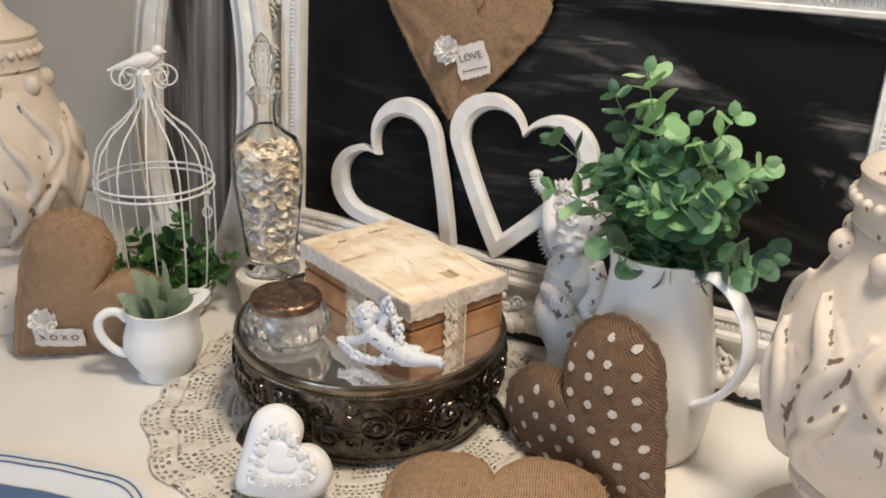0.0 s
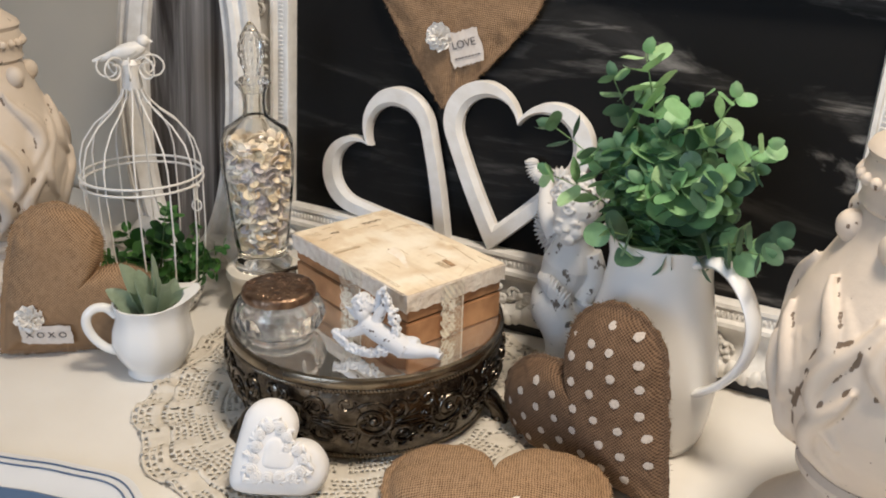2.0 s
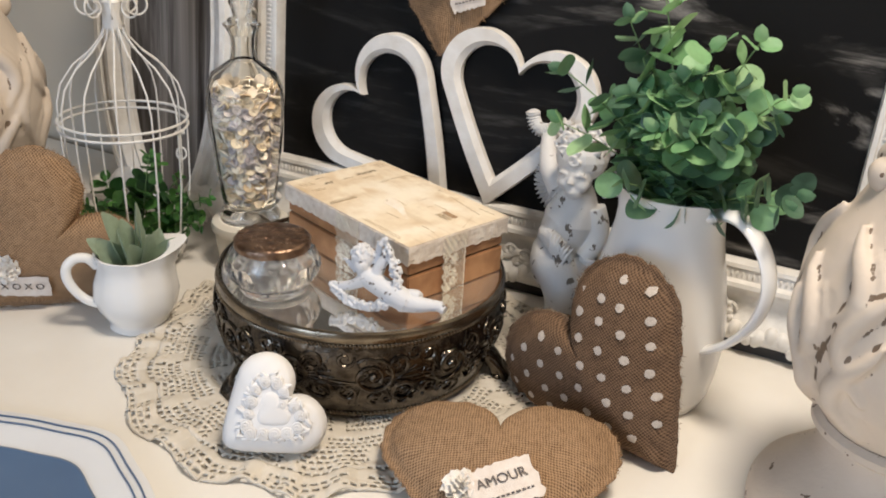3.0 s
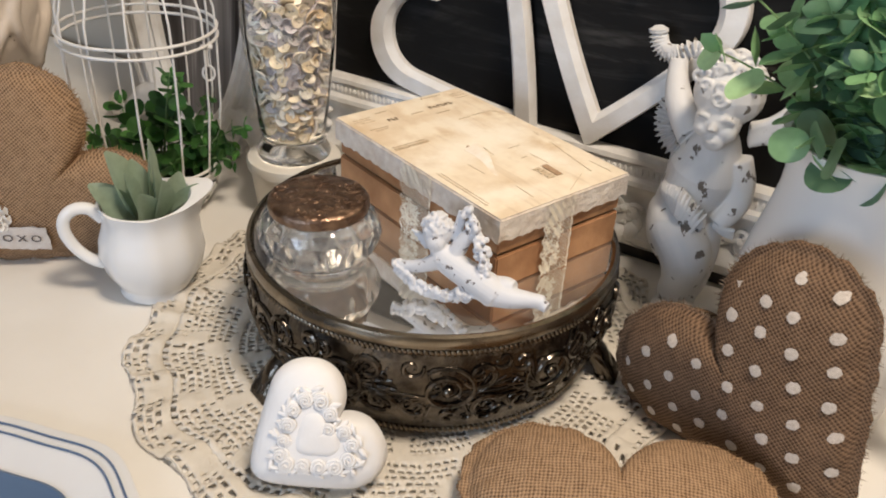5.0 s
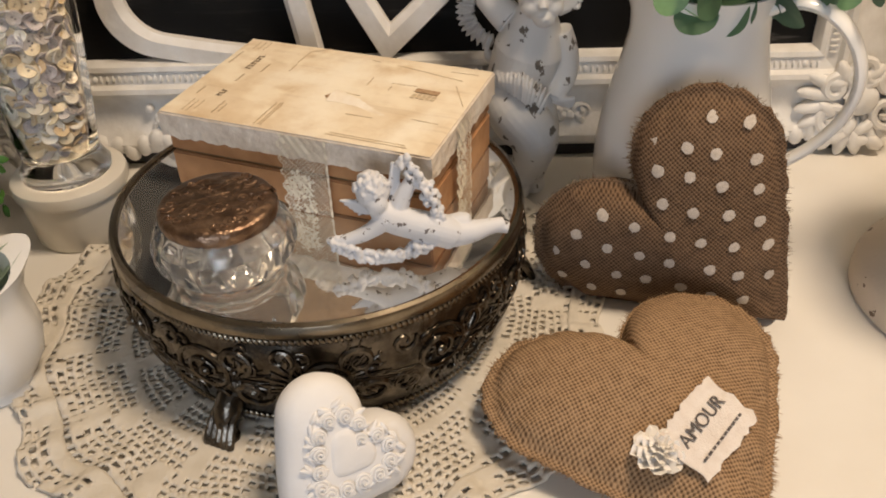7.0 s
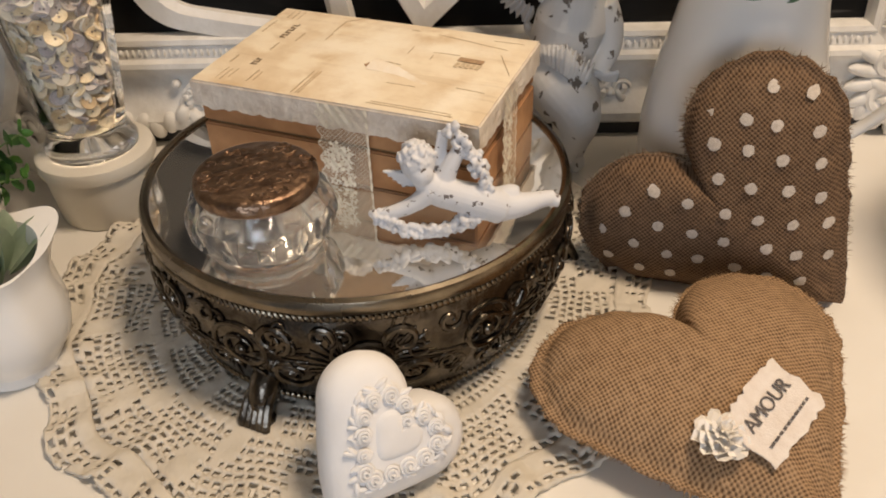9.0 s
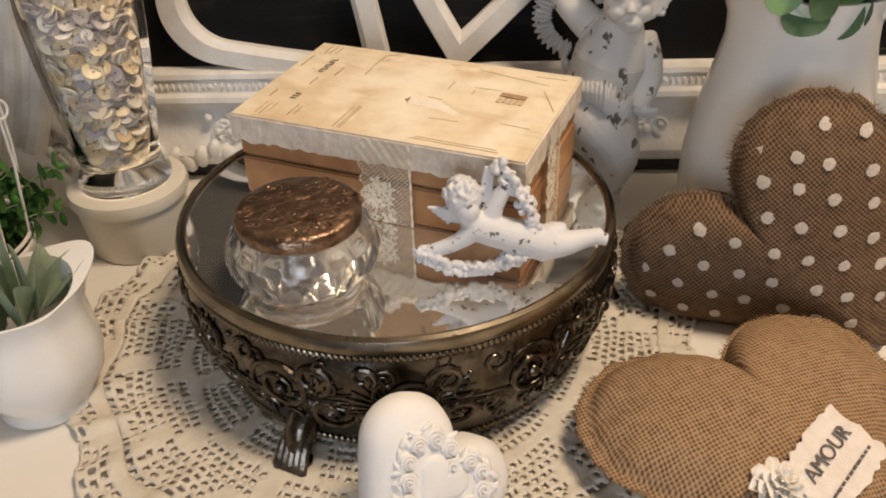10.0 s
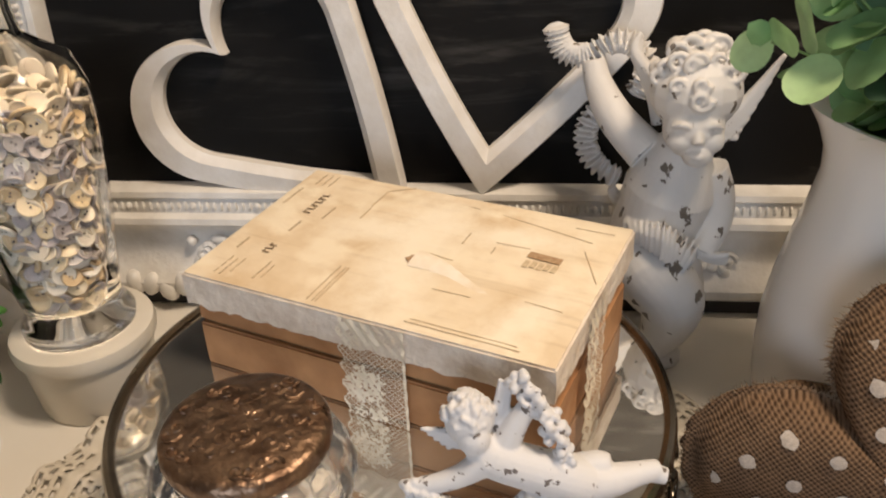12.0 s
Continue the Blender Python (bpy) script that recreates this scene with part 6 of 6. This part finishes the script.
for k in range(60):
    a, r = rng.uniform(0, TAU), 0.038 * math.sqrt(rng.random())
    rest.append(moved(button_mesh(rng.choice((0.0052, 0.0068, 0.0084))), pose(r * math.cos(a), r * math.sin(a), rng.uniform(0.168, 0.182) - 0.2 * max(0, r - 0.026), rng.uniform(-45, 45), rng.uniform(-45, 45), 0)))
rest.append(lathe([(0.020, 0.026), (0.024, 0.04), (0.029, 0.07), (0.034, 0.12), (0.036, 0.150), (0.030, 0.166), (0.0001, 0.170)], 24))
tagged(part("button_fill", join(*rest), BUTTONS[1], decanter, "mass of cream buttons"), kind="stuff")

# ---- wire bird cage with ivy ----
GX, GY, GR = -0.387, 0.036, 0.0785
cage = thing("bird_cage", pose(GX, GY, 0.0), "white wire bird cage with curled top and small bird finial", "bird cage")
for k in range(12):
    a = TAU * k / 12 + 0.2
    c, s = math.cos(a), math.sin(a)
    prof = [(GR * 0.86, 0.030), (GR * 0.98, 0.120), (GR, 0.200), (GR * 0.99, 0.225), (GR * 0.90, 0.250), (GR * 0.68, 0.274), (GR * 0.40, 0.292), (0.016, 0.310), (0.009, 0.330), (0.010, 0.345)]
    part("wire", tube([(r * c, r * s, z) for r, z in prof], 0.00125, 6), WIRE, cage)
for z, r in ((0.196, GR + 0.0015), (0.2055, GR + 0.0015), (0.055, GR * 0.90)):
    part("hoop", tube([(r * math.cos(TAU * i / 56), r * math.sin(TAU * i / 56), z) for i in range(56)], 0.0017, 6, True), WIRE, cage)
for k in range(8):
    a = TAU * k / 8
    pts = [(0.008 * math.cos(a), 0.008 * math.sin(a), 0.328)]
    for i in range(26):
        f = i / 25
        b = math.pi * 0.95 - f * TAU * 1.25
        r = 0.019 * (1 - 0.62 * f)
        q = 0.027 + r * math.cos(b)
        pts.append((q * math.cos(a), q * math.sin(a), 0.347 + r * 0.95 * math.sin(b)))
    part("curl", tube(pts, 0.0013, 6), WIRE, cage)
part("collar", lathe([(0.011, 0.318), (0.013, 0.322), (0.012, 0.340), (0.014, 0.352), (0.010, 0.358), (0.0001, 0.359)], 24), WIRE, cage)
bird = join(moved(ball((0, 0, 0), 0.024, 0.0105, 0.0110, 16, 10), pose(0, 0, 0.368, 0, -16, 0)), ball((0.019, 0, 0.381), 0.0085, 0.0078, 0.0082, 14, 9),
            tube([(0.025, 0, 0.381), (0.031, 0, 0.380)], [0.003, 0.0008], 8), tube([(-0.014, 0, 0.366), (-0.030, 0, 0.360), (-0.046, 0, 0.355)], [0.007, 0.005, 0.0022], 10),
            moved(ball((0, 0, 0), 0.018, 0.003, 0.007, 12, 8), pose(-0.004, -0.010, 0.369, 0, -14, 0)), moved(ball((0, 0, 0), 0.018, 0.003, 0.007, 12, 8), pose(-0.004, 0.010, 0.369, 0, -14, 0)))
part("bird_finial", bird, WIRE, cage, "small white painted metal bird", m=pose(0, 0, 0, 0, 0, 38))
part("latch", join(tube([(0.006 * math.cos(TAU * i / 18), 0, 0.008 * math.sin(TAU * i / 18)) for i in range(18)], 0.0013, 6, True), tube([(0, 0, 0.008), (0, 0, 0.028)], 0.0013, 6), tube([(-0.006, 0, 0.028), (0.006, 0, 0.028)], 0.0026, 8)),
     WIRE, cage, m=pose(GR * math.cos(0.25), GR * math.sin(0.25), 0.166, 0, 0, 40))


def pierced_base():
    """A shallow sheet-metal bowl with rows of cut-outs."""
    n = 96
    prof = [(0.046, 0.001), (0.053, 0.004), (0.059, 0.010), (0.063, 0.016), (0.066, 0.022), (0.068, 0.028), (0.0695, 0.034), (0.0705, 0.040), (0.0715, 0.046), (0.072, 0.050)]
    verts, faces = [], []
    for r, z in prof:
        for i in range(n):
            a = TAU * i / n
            verts.append((r * math.cos(a), r * math.sin(a), z))
    for j in range(len(prof) - 1):
        for i in range(n):
            if 1 < j < 7 and (i + 2 * (j % 2)) % 4 in (0, 1) and j != 4:
                continue
            a, b = j * n + i, j * n + (i + 1) % n
            faces.append((a, b, b + n, a + n))
    faces.append(tuple(range(n)))
    return verts, faces


base = part("pierced_base", pierced_base(), WIRE, cage, "pierced white metal bowl")
sol = base.modifiers.new("thick", "SOLIDIFY")
sol.thickness = 0.0012
ivy = thing("ivy_plant", pose(GX, GY, 0.0), "green artificial ivy growing in the bird cage", "plant")
part("soil", lathe([(0.062, 0.034), (0.050, 0.040), (0.0001, 0.043)], 32), material("moss", (0.05, 0.06, 0.025), 0.95, colour2=(0.03, 0.025, 0.015), scale=90, bump=1, bump_scale=200, dist=0.004), ivy, "dark moss")
rng = random.Random(63)
IVY_STEMS = [(0.055, 0.035, 0.100), (0.070, 0.010, 0.085), (0.072, 0.050, 0.075), (0.030, 0.060, 0.110), (0.045, -0.005, 0.165), (0.040, 0.010, 0.150), (-0.020, -0.060, 0.085), (-0.060, -0.030, 0.080), (0.020, -0.050, 0.078), (-0.075, 0.020, 0.095),
             (0.060, -0.030, 0.075), (-0.030, 0.050, 0.095), (0.090, 0.030, 0.065), (0.010, 0.020, 0.100), (0.085, 0.055, 0.095), (0.00, -0.02, 0.09)]
for x, y, z in IVY_STEMS:
    st, lv = sprig((x * 0.3, y * 0.3, 0.040), (x, y, z), rng, (0, 0, 0.02), rng.uniform(0.0085, 0.0120), 5)
    part("stem", st, STEM, ivy)
    tagged(part("leaves", lv, IVY, ivy, "small round green leaves"), kind="stuff")


# ---- oval frame behind the cage ----
oval = thing("oval_frame", pose(-0.456, 0.180, 0.0, -6, 0, 0), "tall white oval frame round a dark chalk-washed panel", "oval frame")


def oval_ring(a_in, b_in, profile, n=96, cz=0.285):
    """A moulding round an ellipse; profile: (outward, forward)."""
    verts, faces = [], []
    for w, d in profile:
        for i in range(n):
            t = TAU * i / n
            verts.append(((a_in + w) * math.cos(t), -d, cz + (b_in + w) * math.sin(t)))
    m = len(profile)
    for j in range(m):
        for i in range(n):
            a, b = j * n + i, j * n + (i + 1) % n
            c = (j + 1) % m * n
            faces.append((a, b, c + (i + 1) % n, c + i))
    return verts, faces


part("moulding", oval_ring(0.081, 0.250, [(0, 0), (0, 0.012), (0.004, 0.018), (0.010, 0.016), (0.014, 0.020), (0.026, 0.026), (0.034, 0.024), (0.038, 0.017), (0.044, 0.016), (0.048, 0.021), (0.056, 0.020), (0.060, 0.012), (0.061, 0.0)]), FRAME_WHITE, oval, "white moulded oval", flat_angle=30)
part("panel", oval_ring(0.0001, 0.0001, [(0, 0.004), (0.084, 0.004)][:2] + [(0.084, -0.004), (0, -0.004)], 96), OVAL_SLATE, oval, "dark panel streaked with white wash", m=Matrix.Translation((0, 0, 0.285)) @ Matrix.Diagonal((1, 1, 2.99, 1)) @ Matrix.Translation((0, 0, -0.285)))
for sx in (-1, 1):
    pts = [(sx * 0.060, -0.012, 0.065), (sx * 0.088, -0.013, 0.050), (sx * 0.110, -0.014, 0.028), (sx * 0.128, -0.014, 0.014), (sx * 0.144, -0.014, 0.014), (sx * 0.150, -0.014, 0.026), (sx * 0.142, -0.014, 0.034), (sx * 0.134, -0.014, 0.028)]
    part("scroll_foot", bent(pts, [0.016, 0.016, 0.014, 0.0125, 0.0115, 0.010, 0.008, 0.006], 12), FRAME_WHITE, oval, "white scrolled foot")
part("base_moulding", block(-0.075, 0.075, -0.022, 0.0, 0.002, 0.040, 0.008), FRAME_WHITE, oval)


# ---- pair of carved lamps ----
def carved_body():
    """A turned vase with carved leaf flames wrapped round it."""
    prof = [(0.066, 0.116), (0.080, 0.133), (0.096, 0.158), (0.106, 0.188), (0.108, 0.215), (0.103, 0.250), (0.092, 0.282), (0.079, 0.310), (0.070, 0.330), (0.064, 0.350)]
    dense = []
    for (r0, z0), (r1, z1) in zip(prof, prof[1:]):
        for k in range(8):
            f = k / 8
            dense.append((r0 + (r1 - r0) * f, z0 + (z1 - z0) * f))
    dense.append(prof[-1])

    def carve(a, z):
        t = (z - 0.116) / 0.234
        w = a * 7 + 1.5 * math.sin(t * 6.3)
        swell = abs(math.sin(w / 2)) ** 0.7
        return 0.960 + 0.050 * swell * math.sin(math.pi * min(1.0, t + 0.08))
    return lathe(dense, 180, carve)


def vase_r(z):
    prof = [(0.066, 0.116), (0.096, 0.158), (0.107, 0.205), (0.103, 0.250), (0.092, 0.282), (0.079, 0.310), (0.064, 0.350)]
    for (r0, z0), (r1, z1) in zip(prof, prof[1:]):
        if z <= z1:
            return r0 + (r1 - r0) * max(0, z - z0) / (z1 - z0)
    return 0.06


lamp = thing("table_lamp", pose(0.553, -0.020, 0.0), "cream carved plaster table lamp base with chipped paint", "table lamp", "pair of carved lamps")
part("foot", lathe([(0.104, 0.0), (0.108, 0.004), (0.108, 0.020), (0.104, 0.030), (0.092, 0.042), (0.076, 0.058), (0.064, 0.074), (0.058, 0.088), (0.058, 0.096), (0.064, 0.102), (0.071, 0.106), (0.071, 0.112), (0.066, 0.117)], 72), CARVED_PLAIN, lamp)
rng = random.Random(29)
flames = []
# S-shaped flame leaves: a sharp raised edge that swells, turns and ends in a curled tip
for row, (z0, cnt, tall) in enumerate(((0.126, 9, 0.120), (0.170, 8, 0.115), (0.222, 8, 0.090))):
    for k in range(cnt):
        a0 = TAU * (k + 0.5 * (row % 2)) / cnt + rng.uniform(-0.08, 0.08)
        hand_way = 1 if (k + row) % 2 else -1
        length = tall * rng.uniform(0.75, 1.1)
        pts, rad = [], []
        for i in range(20):
            f = i / 19
            z = z0 + length * f
            a = a0 + hand_way * (0.20 * math.sin(f * 4.4) + 0.10 * f)
            q = vase_r(z) * (0.988 + 0.030 * f) + 0.008 * max(0.0, f - 0.8)
            pts.append((q * math.cos(a), q * math.sin(a), z))
            rad.append(0.0016 + 0.0078 * math.sin(math.pi * min(1.0, 0.10 + 0.86 * f)) ** 1.3)
        flames.append(tube(pts, rad, 10))
        side = []
        for i in range(14):
            f = i / 13
            z = z0 + 0.010 + length * 0.72 * f
            a = a0 + hand_way * (0.10 + 0.24 * math.sin(f * 3.0))
            q = vase_r(z) * 0.985
            side.append((q * math.cos(a), q * math.sin(a), z))
        flames.append(tube(side, [0.0010 + 0.0048 * math.sin(math.pi * i / 13) for i in range(14)], 8))
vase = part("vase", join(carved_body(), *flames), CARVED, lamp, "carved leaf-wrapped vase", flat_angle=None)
mod = vase.modifiers.new("remesh", "REMESH")
mod.mode, mod.voxel_size, mod.use_smooth_shade = "VOXEL", 0.0024, True
mod = vase.modifiers.new("smooth", "SMOOTH")
mod.factor, mod.iterations = 0.5, 1
knob = ball((0, 0, 0), 0.0130, 0.0120, 0.0150, 16, 10)
for k in range(8):
    a = TAU * k / 8 + 0.3
    part("knob", knob, CARVED_PLAIN, lamp, m=pose(0.067 * math.cos(a), 0.067 * math.sin(a), 0.332, 0, 25, math.degrees(a)))
part("neck", lathe([(0.058, 0.350), (0.060, 0.362), (0.066, 0.368), (0.064, 0.374), (0.066, 0.380), (0.066, 0.398), (0.064, 0.404), (0.067, 0.410), (0.064, 0.416), (0.052, 0.424), (0.034, 0.440), (0.024, 0.462), (0.022, 0.485), (0.030, 0.495), (0.030, 0.505), (0.012, 0.512), (0.010, 0.560)], 64), CARVED_PLAIN, lamp, m=pose(0, 0, -0.015))
beads = [ball((0.0665 * math.cos(TAU * i / 30), 0.0665 * math.sin(TAU * i / 30), 0.389), 0.0055, None, None, 10, 7) for i in range(30)]
tagged(part("bead_ring", join(*beads), CARVED_PLAIN, lamp, m=pose(0, 0, -0.015)), kind="stuff")
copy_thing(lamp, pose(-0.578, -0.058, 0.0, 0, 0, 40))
